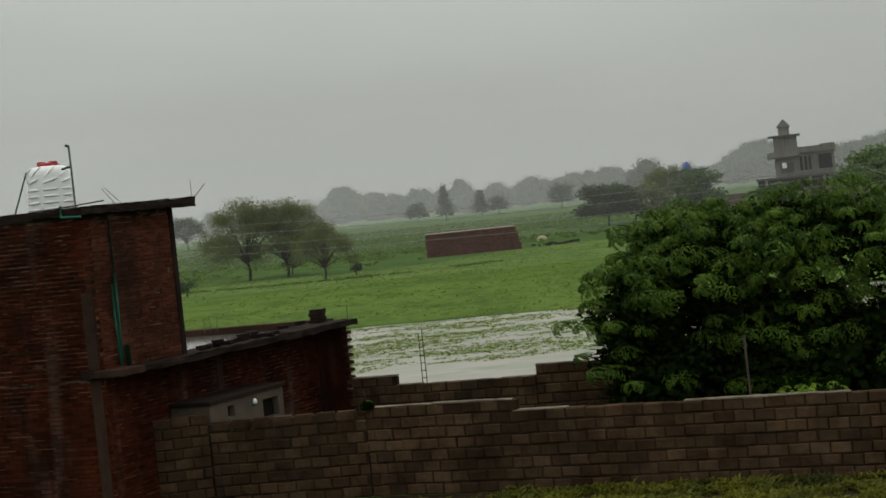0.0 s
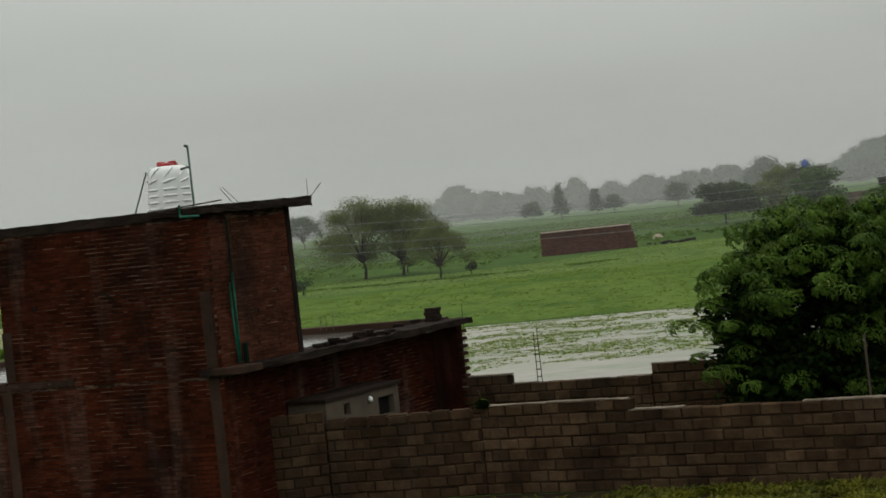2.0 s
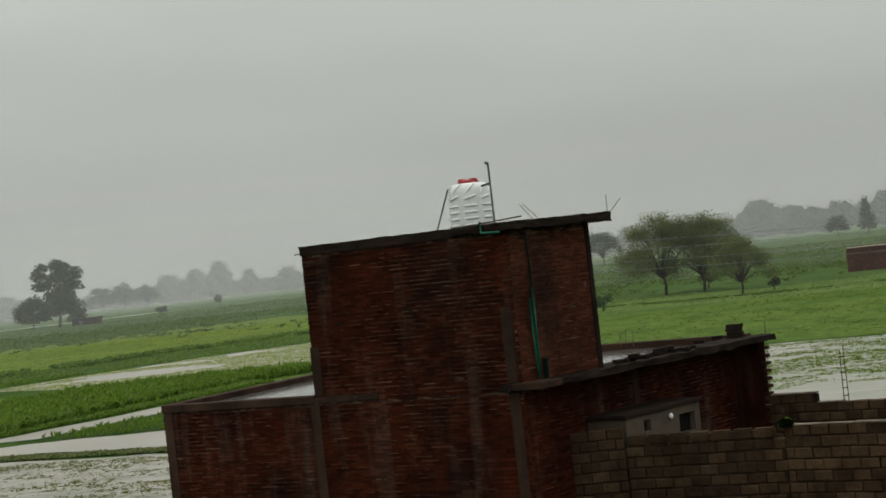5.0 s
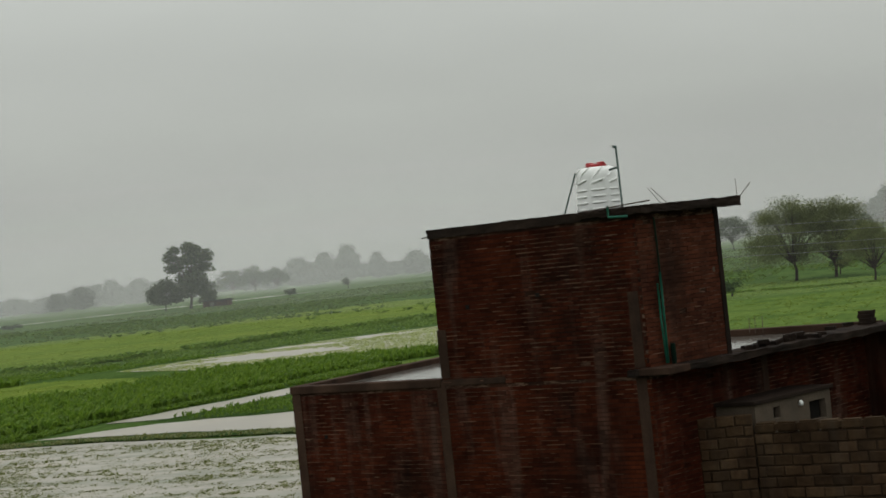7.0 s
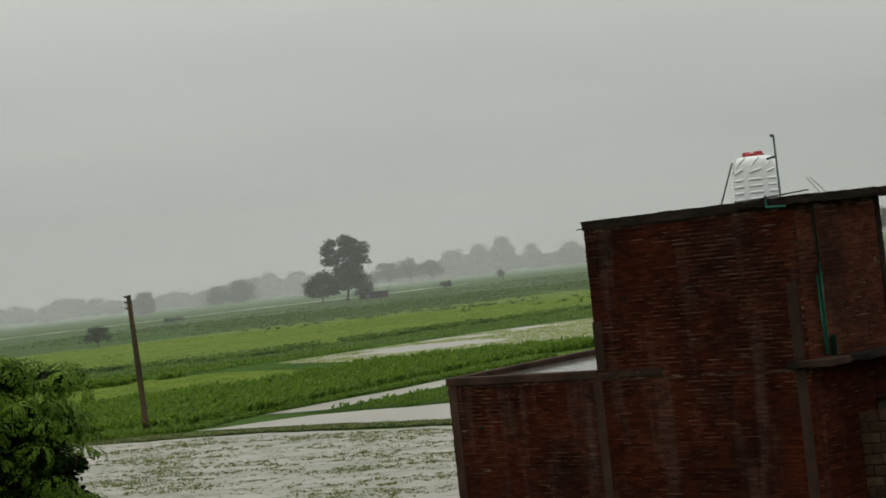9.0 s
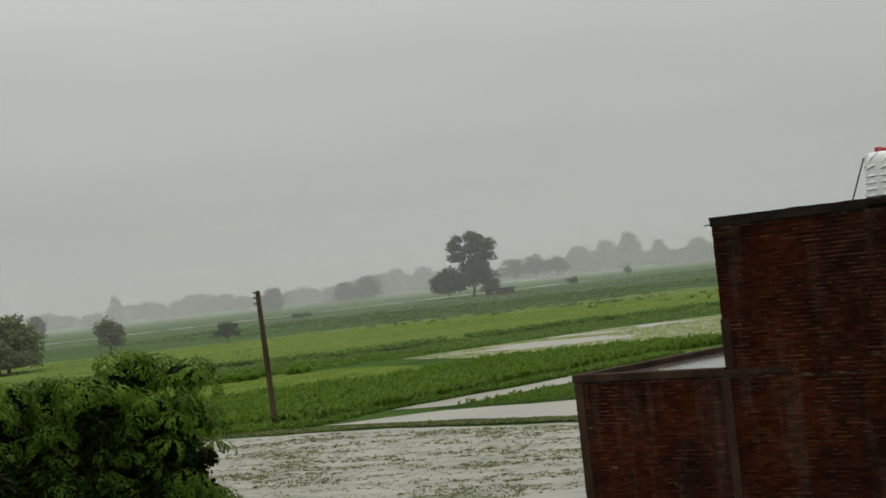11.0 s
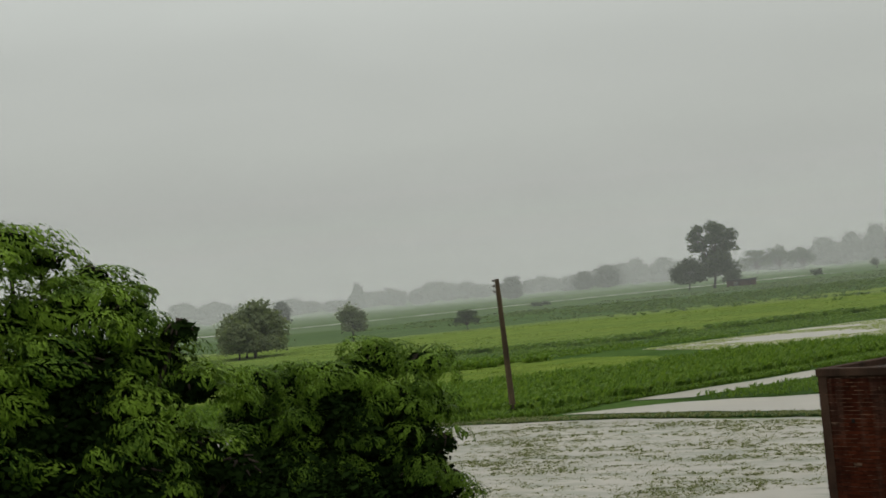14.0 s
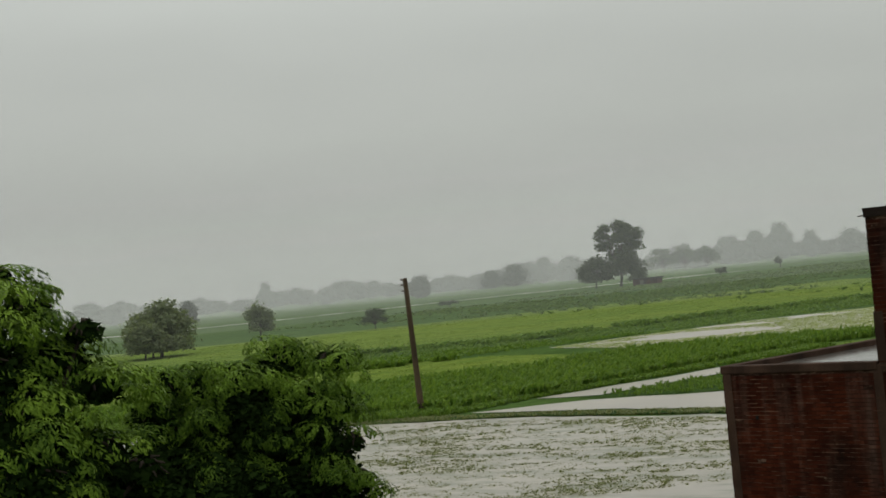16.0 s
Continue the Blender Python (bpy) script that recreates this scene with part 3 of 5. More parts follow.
RIGHT_FLOOD = [(-12, 49), (-9, 78), (-4, 79), (5, 77.6), (14, 76), (34, 70), (40, 44), (16, 46), (4, 48)]
patch("meadow_flood", RIGHT_FLOOD, 0.035, M_DROWNED, "muddy flood water with drowned grass behind the yard wall", "water", 1.2, 0.5, 10)
FAR_WATER = [(-345, 274), (-266, 302), (-254, 331), (-239, 379), (-199, 448), (-188, 458), (-193, 448), (-234, 372), (-249, 326), (-261, 296), (-333, 266)]
patch("far_canal", FAR_WATER, 0.03, M_WATER, "distant strip of standing water across the fields", "water", 5, 3.6, 11)
CROP = [(-66, 60), (-44, 57.4), (-38, 59), (-36.8, 66), (-35.4, 76), (-33.5, 87), (-30, 93), (-30, 95), (-39, 95), (-46, 91), (-48, 81), (-56, 73), (-66, 69)]
patch("crop_floor", CROP, 0.025, M_CROPSOIL, "dense leafy green fodder crop", "field", 2, 0.5, 12)
RICE_2 = [(-92, 70), (-66, 70.5), (-57, 74.5), (-49.5, 81.5), (-48, 90), (-53, 95), (-60, 98), (-66, 97), (-92, 92)]
patch("rice_plot", RICE_2, 0.03, M_YELLOW, "small plot of yellow-green young rice", "field", 2, 0.7, 15)
BUND = [(-60, 54), (-38, 56.6), (-31, 56.2), (-25, 54.9), (-12, 53), (-12, 52), (-23, 53.2), (-33, 55.2), (-43, 54.2), (-60, 53.4)]
patch("grass_bund", BUND, 0.05, M_BUND, "low grassy bund between flooded plots", "bund", 1.0, 0.2, 13)
GREEN_PLOT = [(-34, 62), (-31.5, 69), (-28, 80), (-14, 80), (-14, 60), (-27, 62)]
patch("seedling_plot", GREEN_PLOT, 0.02, M_BUND, "small plot of green seedlings", "field", 1.0, 0.3, 14)

rng = np.random.default_rng(5)
tufts("crop_plants", scatter(rng, CROP, 9000), L_CROP, 0.55, 0.38, 0.13, 7, "leafy knee-high fodder plants in a dense stand", "crop", 21)
tufts("drowned_grass", scatter(rng, [(-60, 36), (-60, 52), (-33, 54.4), (-23, 52), (-15, 50), (-13, 44), (-17, 37), (-24, 32)], 18000, 0.8, -0.1, 0.5, 3.0), L_REED, 0.075, 0.17, 0.03, 6,
      "sparse grass standing through the flood", "grass", 22)
tufts("flooded_weeds", scatter(rng, [(-60, 36), (-60, 52), (-33, 54.4), (-23, 52), (-15, 50), (-13, 44), (-17, 37), (-24, 32)], 9000, 2.2, 0.08, 0.5, 6.0), L_SEDGE, 0.09, 0.2, 0.045, 6,
      "olive weeds standing in patches through the flood", "grass", 36)
tufts("bund_grass", scatter(rng, BUND, 2200), L_SEDGE, 0.15, 0.2, 0.04, 7, "rough grass along a bund", "grass", 23)
tufts("seedlings", scatter(rng, GREEN_PLOT, 2600, 4.0, -0.25), L_CROP, 0.25, 0.2, 0.05, 6, "short green seedlings at the water's edge", "crop", 24)
tufts("plot_grass", scatter(rng, WATER_2, 11000, 5.0, -0.3, 0.35), L_PALE, 0.10, 0.34, 0.06, 6, "yellow-green grass in a flooded plot", "grass", 25)
tufts("flood_grass", scatter(rng, [(-9, 56), (-8, 79), (5, 77.6), (16, 76), (30, 70), (22, 62), (8, 61)], 9000, 1.0, -0.02, 0.4, 9.0), L_GRASS, 0.09, 0.2, 0.04, 6,
      "green grass tussocks in flood water", "grass", 26)
tufts("flood_weeds", scatter(rng, [(-9, 54), (-8, 79), (5, 77.6), (16, 76), (30, 70), (22, 60), (8, 58)], 12000, 2.6, -0.06, 0.4, 12.0), L_GRASS, 0.09, 0.24, 0.045, 6,
      "patches of green weeds in flood water", "grass", 37)
tufts("meadow_grass", scatter(rng, MEADOW, 7000, 7.0, -0.3, 0.6, 4.0), L_GRASS, 0.13, 0.3, 0.07, 6, "short bright meadow grass", "grass", 27)
HEDGE = [(-130, 108), (-96, 113), (-74, 120), (-65, 140), (-54, 158), (-40, 178), (-36, 176), (-50, 154), (-61, 137), (-69, 117), (-92, 109), (-130, 103)]
tufts("hedge", scatter(rng, HEDGE, 2600, 5.0, -0.12), L_CROP, 0.42, 0.8, 0.22, 7, "rank dark hedge of weeds along a field edge", "hedge", 28)
STRIP = [(-96, 108), (-70, 116), (-62, 136), (-51, 153), (-42, 141), (-52, 125), (-60, 107), (-68, 93), (-90, 96)]
tufts("strip_grass", scatter(rng, STRIP, 3600, 4.0, -0.3), L_CROP, 0.22, 0.4, 0.09, 6, "rough grass between hedge and flooded plot", "grass", 35)
HEDGE_2 = [(-84, 88), (-66, 91), (-62, 97), (-66, 97), (-84, 93)]
tufts("weed_bank", scatter(rng, HEDGE_2, 1000, 3.0, -0.15), L_CROP, 0.5, 0.6, 0.2, 7, "low weedy bank beside the rice", "hedge", 29)
L_RICE = foliage("rice_leaf", (0.165, 0.235, 0.056), (0.24, 0.31, 0.08), 0.4)
tufts("rice_plants", scatter(rng, RICE, 3500, 9.0, -0.1, 0.3), L_RICE, 0.14, 0.5, 0.1, 5, "yellow-green young rice in uneven stands", "crop", 39)
tufts("rice_seedlings", scatter(rng, RICE_2, 1500, 4.0, -0.1, 0.3), L_RICE, 0.12, 0.3, 0.07, 5, "yellow-green young rice", "crop", 40)
RIDGE = [(-34, 150), (-24, 147), (-12, 141), (-6, 143), (4, 146), (5, 143.5), (-5, 140), (-12, 138.6), (-24, 144.5), (-34, 147)]
tufts("ridge_weeds", scatter(rng, RIDGE, 700, 3.0, 0.05), L_CROP, 0.2, 0.5, 0.12, 7, "weeds on a low field ridge", "hedge", 30)
fx, fy = scatter(rng, [(-190, 225), (-60, 165), (-30, 156), (20, 172), (70, 186), (120, 420), (-160, 430)], 10000, 14.0, -0.1, 0.3, 2.0)
thick = rng.uniform(0, 1, len(fx)) < np.clip((fy - 158 - 0.25 * np.abs(fx + 20)) / 50, 0.04, 1)      # thins out towards the meadow
tufts("far_crop", (fx[thick], fy[thick]), L_FARCROP, 0.42, 0.9, 0.35, 5,
      "patchy standing crop in the distant fields", "crop", 31)
BANK = [(-70, 55), (-44, 54.6), (-37, 57), (-38, 59), (-44, 57.6), (-66, 60)]
tufts("bank_grass", scatter(rng, BANK, 1800), L_CROP, 0.35, 0.3, 0.06, 7, "grass on the bank round the pole", "grass", 32)
MARGIN = [(-66, 53), (-50, 53.2), (-41, 55), (-37, 57.5), (-36.8, 63), (-34, 74), (-31.5, 86), (-33.5, 87), (-35.4, 76), (-37.4, 64), (-39, 59.5), (-46, 58.2), (-66, 60)]
tufts("margin_grass", scatter(rng, MARGIN, 7000, 5.0, -0.35), L_CROP, 0.24, 0.3, 0.06, 6, "rough dark grass along the water's edge", "grass", 38)
VERGE = [(0.4, 29.6), (0.6, 30.9), (3, 30.1), (7, 28.65), (12, 26.9), (12, 22), (2, 26)]
tufts("verge_weeds", scatter(rng, VERGE, 4200, 0.9, -0.2), L_WEED, 0.17, 0.2, 0.045, 8, "yellow-green flowering weeds at the foot of the wall", "weeds", 33)
tufts("verge_grass", scatter(rng, [(-3, 22), (-3, 31.6), (1.5, 30.6), (12, 26.8), (12, 18)], 3500), L_WEED, 0.11, 0.16, 0.035, 7, "short rough grass before the wall", "grass", 34)


# ---- the flat roof that the view is from ----
s = Solid()
s.box(-3.2, 3.2, -4.5, 0.9, 3.55, 3.75)
tagged(new("terrace_floor", s.mesh("terrace_floor", M_PLASTER)), "plain concrete roof terrace floor", "floor", kind="structure")
for x0, x1, y0, y1 in ((-3.2, 3.2, 0.7, 0.9), (-3.2, 3.2, -4.5, -4.3), (-3.2, -3.0, -4.3, 0.7), (3.0, 3.2, -4.3, 0.7)):
    tagged(new("terrace_wall", Solid().box(x0, x1, y0, y1, -0.1, 3.55).mesh("terrace_wall", M_PLASTER)), "plain plastered house wall under the terrace", "wall", kind="structure")


# ---- brick house ----
FL, FR = Vector((-14.76, 33.3)), Vector((-6.44, 30.73))      # front corners
BR, BL = Vector((-2.67, 38.7)), Vector((-13.0, 41.95))       # back corners
WIDE, DEEP = 8.7, 8.8


def H(u, v, z):
    """House metres (u from the front right corner, v back from the front) to the world."""
    a, b = (u + WIDE) / WIDE, v / DEEP
    p = (FL.lerp(FR, a)).lerp(BL.lerp(BR, a), b)
    return (p.x, p.y, z)


ROOF, TOP = 2.86, 5.88
house = thing("house", (-9, 36, 0), "two-storey house of wet dark red brick with an unfinished lower roof", "house")


def hbox(name, spans, mat, label="", bevel=0.0, parent=None):
    """One part for each span; returns the first."""
    made = [part(name, Solid().box(*b, at=H).mesh(name, mat), parent or house, label, bevel) for b in spans]
    return made[0]


wall_low = hbox("wall", [(-WIDE, 0, 0, 0.23, -0.1, ROOF), (-0.55, -0.32, 0.7, DEEP, -0.1, ROOF), (-0.32, 0, 0.23, 0.7, -0.1, ROOF), (-WIDE, -WIDE + 0.23, 0.23, DEEP, -0.1, ROOF), (-WIDE, 0, DEEP - 0.2, DEEP, -0.1, ROOF)], M_MORTAR,
                "ground-floor walls of wet red brick")
wall_up = hbox("wall", [(-4.69, 0, 0, 0.23, ROOF, TOP), (-0.23, 0, 0.23, 2.6, ROOF, TOP), (-4.69, -4.46, 0.23, 2.6, ROOF, TOP), (-4.46, -0.23, 2.37, 2.6, ROOF, TOP)], M_MORTAR,
               "upper-floor walls of wet red brick")
hbox("roof_slab", [(-WIDE + 0.02, -0.02, 0.02, DEEP - 0.02, ROOF, ROOF + 0.03)], M_SLAB, "flat concrete roof of the lower floor")
hbox("roof_water", [(-WIDE + 0.24, -4.76, 0.26, DEEP - 0.24, ROOF + 0.03, ROOF + 0.045), (-4.74, -0.02, 2.72, DEEP - 0.24, ROOF + 0.03, ROOF + 0.045)], M_WETROOF, "rain water standing on the roof")
hbox("parapet", [(-WIDE - 0.03, -4.75, -0.04, 0.22, ROOF, ROOF + 0.17), (-WIDE - 0.03, -WIDE + 0.2, 0.22, DEEP, ROOF, ROOF + 0.17), (-WIDE - 0.03, -0.1, DEEP - 0.2, DEEP + 0.03, ROOF, ROOF + 0.2)], M_CONC,
     "low dark parapet round the roof", 0.02)
# eave along the side: it starts at the front corner and juts out over the wall
part("eave_slab", rough(Solid().box(-0.4, 0.34, -0.12, DEEP + 0.1, ROOF + 0.02, ROOF + 0.15, at=H).mesh("eave_slab", M_SLAB), 0.036, 26, 5.0), house, "rough concrete eave over the side wall")
hbox("eave_end", [(-0.14, 0.5, -0.15, 0.5, ROOF + 0.03, ROOF + 0.17)], M_CONC, "pale broken slab end", 0.02)
part("top_slab", rough(Solid().box(-4.71, -0.7, -0.035, 2.8, TOP - 0.05, TOP + 0.13, at=H).mesh("top_slab", M_SLAB), 0.016, 30, 6.0), house, "dark weathered concrete roof edge")
s = Solid()
s.box(-1.15, 0.28, -0.16, 3.0, TOP - 0.01, TOP + 0.13, at=lambda u, v, z: H(u + 0.02 * math.sin(5 * v), v, z + (0.03 * (v / 3.0) if z > TOP else 0)))
part("canopy_slab", rough(s.mesh("canopy_slab", M_SLAB), 0.032, 16), house, "jutting rough roof slab with a worn edge")
for u0, z0, z1 in ((-0.3, ROOF + 0.17, 4.45), (-0.3, -0.1, ROOF), (-4.86, -0.1, ROOF + 0.12), (-4.72, ROOF + 0.17, 4.0), (-8.68, -0.1, ROOF)):
    hbox("column", [(u0, u0 + 0.22, -0.022, 0.05, z0, z1)], M_CONC, "flush concrete column stained by rain", 0.008)
hbox("wall", [(-0.33, 0.2, DEEP - 0.4, DEEP - 0.12, -0.1, ROOF)], M_BRICK, "unfinished brick return at the rear corner")
hbox("column", [(-0.37, -0.298, 4.2, 4.42, -0.1, ROOF)], M_CONC, "flush concrete column stained by rain", 0.008)
hbox("column", [(-0.05, 0.03, 2.5, 2.64, ROOF + 0.1, TOP)], M_SLAB, "dark concrete corner post", 0.01)
hbox("plinth_band", [(-4.7, -3.2, -0.02, 0.05, ROOF + 0.02, ROOF + 0.15)], M_CONC, "smeared mortar band", 0.01)

# brick stump, loose bricks and bent bars on the roof
stump = Solid()
for i in range(4):
    stump.box(-0.36 + 0.02 * (i % 2), -0.12 + 0.02 * (i % 2), 8.3, 8.52, ROOF + 0.12 + i * 0.085, ROOF + 0.2 + i * 0.085, at=H)
part("chimney_stub", stump.mesh("chimney_stub", M_SLAB), house, "short grimy brick stub on the roof corner")
brng = random.Random(4)
for i in range(26):
    v = brng.choice((3.3, 3.7, 4.0, 4.6, 5.2, 5.9, 6.3, 7.0)) + brng.uniform(-0.15, 0.3)
    u, z, a = brng.uniform(-0.08, 0.2), ROOF + 0.15 + (0.075 if i % 4 == 0 else 0), brng.uniform(-0.6, 0.6)
    c = Vector(H(u, v, z))
    loose = Solid().box(-0.115, 0.115, -0.055, 0.055, 0, 0.075, at=lambda x, y, zz: (c.x + x * math.cos(a) - y * math.sin(a), c.y + x * math.sin(a) + y * math.cos(a), c.z + zz))
    tagged(new("loose_brick", loose.mesh("loose_brick", M_SLAB)), "loose dark grimy brick lying on the roof edge", "brick", "loose bricks on the roof edge")


def rod(pts, r=0.012, mat=None, name="bar", label="", parent=None, sides=6):
    return part(name, Solid().tube(pts, r, sides).mesh(name, mat or M_STEEL, True), parent or house, label)


def hv(u, v, z):
    return Vector(H(u, v, z))


p0 = hv(0.26, 2.95, TOP + 0.13)
rod([p0, p0 + Vector((0.0, 0, 0.37))], 0.007, label="bare steel bar")
rod([p0 + Vector((0.03, 0, 0.0)), p0 + Vector((0.28, 0, 0.27))], 0.008, label="bare steel bar")
p0 = hv(-0.2, 1.2, TOP + 0.13)
rod([p0, p0 + Vector((-0.26, 0.1, 0.34))], 0.007, label="bent wire")
rod([p0 + Vector((0.12, 0, 0.0)), p0 + Vector((-0.2, 0.1, 0.34))], 0.007, label="bent wire")
rod([hv(-1.5, 0.6, TOP + 0.14), hv(-0.25, 0.9, TOP + 0.23)], 0.014, label="pipe lying on the roof")
p0 = hv(-4.62, 0.05, TOP + 0.01)
rod([p0, p0 + Vector((-0.26, 0.06, -0.03))], 0.012, label="bar end in the wall")
for du in (-2.5, -2.35, -2.62):
    q = hv(du, 8.6, ROOF + 0.1)
    rod([q, q + Vector((0.01, 0, 0.42 + 0.1 * du + 0.2))], 0.008, label="starter bar")
# rain pipes down the front corner
rod([hv(0.06, 0.5, TOP - 0.1), hv(0.06, 0.52, 4.6)], 0.02, M_DKPIPE, "downpipe", "dark green downpipe")
rod([hv(0.07, 0.5, 4.75), hv(0.07, 0.5, 4.3), hv(0.08, 0.46, ROOF + 0.2)], 0.026, M_GREEN, "downpipe", "green plastic downpipe")
rod([hv(0.09, 0.36, 4.55), hv(0.09, 0.36, 3.9), hv(0.1, 0.39, ROOF + 0.2)], 0.022, M_GREEN, "downpipe", "green plastic downpipe")
rod([hv(0.1, 0.62, ROOF + 0.55), hv(0.1, 0.62, ROOF + 0.17)], 0.055, M_DKPIPE, "pipe_boot", "dark pipe boot")
rod([hv(-0.40, -0.2, TOP + 0.19), hv(-0.40, -0.2, TOP - 0.02), hv(0.0, -0.2, TOP - 0.04)], 0.024, M_GREEN, "pipe_elbow", "green pipe over the roof edge")
hbox("wall_vent", [(-0.02, 0.012, 2.3, 2.37, 4.62, 4.72)], M_PLASTER, "small pale patch in the wall")
hbox("putlog_hole", [(-3.95, -3.87, -0.026, 0.0, 4.38, 4.46)], M_DARK, "scaffold hole")
hbox("putlog_hole", [(-2.3, -2.22, -0.026, 0.0, 4.5, 4.58)], M_DARK, "scaffold hole")
hbox("putlog_hole", [(-7.9, -7.82, -0.026, 0.0, 1.9, 1.98)], M_DARK, "scaffold hole")

# water tank on the upper roof
tc = hv(-1.73, 1.55, TOP + 0.13)
tank = thing("water_tank", tc, "white ribbed plastic water tank with a red lid", "water tank")


def tank_radius(z):
    return 0.445 - 0.045 * z / 0.72 if z < 0.72 else 0.40 - 0.9 * (z - 0.72) ** 2


body = Solid().lathe([(0.40, 0.0), (0.44, 0.03)] + [(tank_radius(z), z) for z in (0.1, 0.3, 0.5, 0.7)] + [(0.385, 0.78), (0.33, 0.86), (0.25, 0.885), (0.18, 0.89), (0.0, 0.895)], 36, tc)
part("tank_body", body.mesh("tank_body", M_TANK, True), tank)
for row in range(5):                         # moulded bars in columns, the top row slanting
    for k in range(7):
        a0 = 2 * math.pi * (k + 0.12) / 7
        z = 0.06 + row * 0.125
        pts = [(tc.x + tank_radius(z) * math.cos(a0 + q * 0.7), tc.y + tank_radius(z) * math.sin(a0 + q * 0.7), tc.z + z + (0.08 * q if row == 4 else 0.0)) for q in np.linspace(0, 1, 7)]
        part("rib", Solid().tube(pts, [0.008, 0.025, 0.026, 0.026, 0.026, 0.025, 0.008], 6).mesh("rib", M_TANK, True), tank)
for k in range(8):                           # slanting bars up the shoulder
    a0 = 2 * math.pi * k / 8
    pts = [(tc.x + r * math.cos(a0 + 0.62 * q), tc.y + r * math.sin(a0 + 0.62 * q), tc.z + z) for q, r, z in ((0, 0.405, 0.68), (0.4, 0.39, 0.77), (0.75, 0.345, 0.85), (1, 0.27, 0.885))]
    part("rib", Solid().tube(pts, [0.010, 0.024, 0.023, 0.010], 6).mesh("rib", M_TANK, True), tank)
lid = part("lid", Solid().lathe([(0.0, 0.88), (0.2, 0.885), (0.21, 0.93), (0.17, 0.95), (0.0, 0.955)], 20, tc).mesh("lid", M_LID, True), tank, "red screw lid")
for sx in (-0.11, 0.11):
    part("lid_grip", Solid().lathe([(0.0, 0.93), (0.09, 0.94), (0.08, 0.975), (0.0, 0.985)], 10, (tc.x + sx, tc.y - 0.05, tc.z)).mesh("lid_grip", M_LID, True), tank, "red lid grip")
q = hv(-0.83, 0.9, TOP + 0.13)
stand = thing("vent_pipe", q, "tall dark green standpipe beside the tank", "pipe")
part("pipe", Solid().tube([q, q + Vector((-0.01, 0, 1.2))], 0.022).mesh("pipe", M_DKPIPE, True), stand)
part("pipe_cap", Solid().tube([q + Vector((-0.01, 0, 1.18)), q + Vector((-0.07, 0, 1.2))], 0.03).mesh("pipe_cap", M_DKPIPE, True), stand)
part("pipe_tee", Solid().tube([q + Vector((0, 0, 0.8)), q + Vector((-0.2, 0.1, 0.77))], 0.022).mesh("pipe_tee", M_DKPIPE, True), stand)
q = hv(-2.31, 1.2, TOP + 0.12)
prop = thing("leaning_pole", q, "thin dark pole leaning on the tank", "pole")
part("shaft", Solid().tube([q, q + Vector((0.29, 0.1, 0.82))], 0.018).mesh("shaft", M_DKPIPE, True), prop)

# plastered outhouse against the side wall
shed = thing("outhouse", H(0.5, 4, 0), "small grey plastered outhouse with dark openings", "outhouse")


def sbox(name, spans, mat, label="", bevel=0.0):
    return [part(name, Solid().box(*b, at=H).mesh(name, mat), shed, label, bevel) for b in spans]


S0, S1, SU = 2.45, 5.15, 0.46
sbox("wall", [(SU - 0.12, SU, S0, S0 + 0.62, 0, 1.98), (SU - 0.12, SU, S0 + 0.86, S0 + 1.9, 0, 1.98), (SU - 0.12, SU, S0 + 2.5, S1, 0, 1.98), (SU - 0.12, SU, S0 + 0.62, S0 + 0.86, 0, 1.64), (SU - 0.12, SU, S0 + 0.62, S0 + 0.86, 1.86, 1.98), (SU - 0.12, SU, S0 + 1.9, S0 + 2.5, 1.8, 1.98), (SU - 0.12, SU, S0 + 1.9, S0 + 2.5, 0, 1.42), (-0.33, SU - 0.12, S0, S0 + 0.12, 0, 1.98), (-0.33, SU - 0.12, S1 - 0.12, S1, 0, 1.98)], M_PLASTER, "", 0.008)
# near-black panel put behind the openings as their inner shade
sbox("shade_panel", [(SU - 0.2, SU - 0.13, S0 + 0.3, S1 - 0.2, 0.9, 1.97)], M_DARK, "near-black panel for the unlit inside")
sbox("roof", [(-0.33, SU + 0.05, S0 - 0.08, S1 + 0.05, 1.985, 2.06)], M_SLAB, "thin dark roof slab", 0.01)
lampc = hv(SU + 0.03, S0 + 1.55, 1.82)
part("lamp", Solid().lathe([(0.0, -0.06), (0.045, -0.04), (0.05, 0.02), (0.02, 0.06), (0.0, 0.065)], 12, lampc).mesh("lamp", M_TANK, True), shed, "small white bulb holder")


# ---- block walls ----
def course(rng, length, bl, bh, start):
    x = start
    out = []
    while x < length:
        a, b = max(0.0, x), min(length, x + bl - 0.015)
        if b - a > 0.06:
            out.append((a, b))
        x += bl
    return out


BLOCK_SHAPES = {}


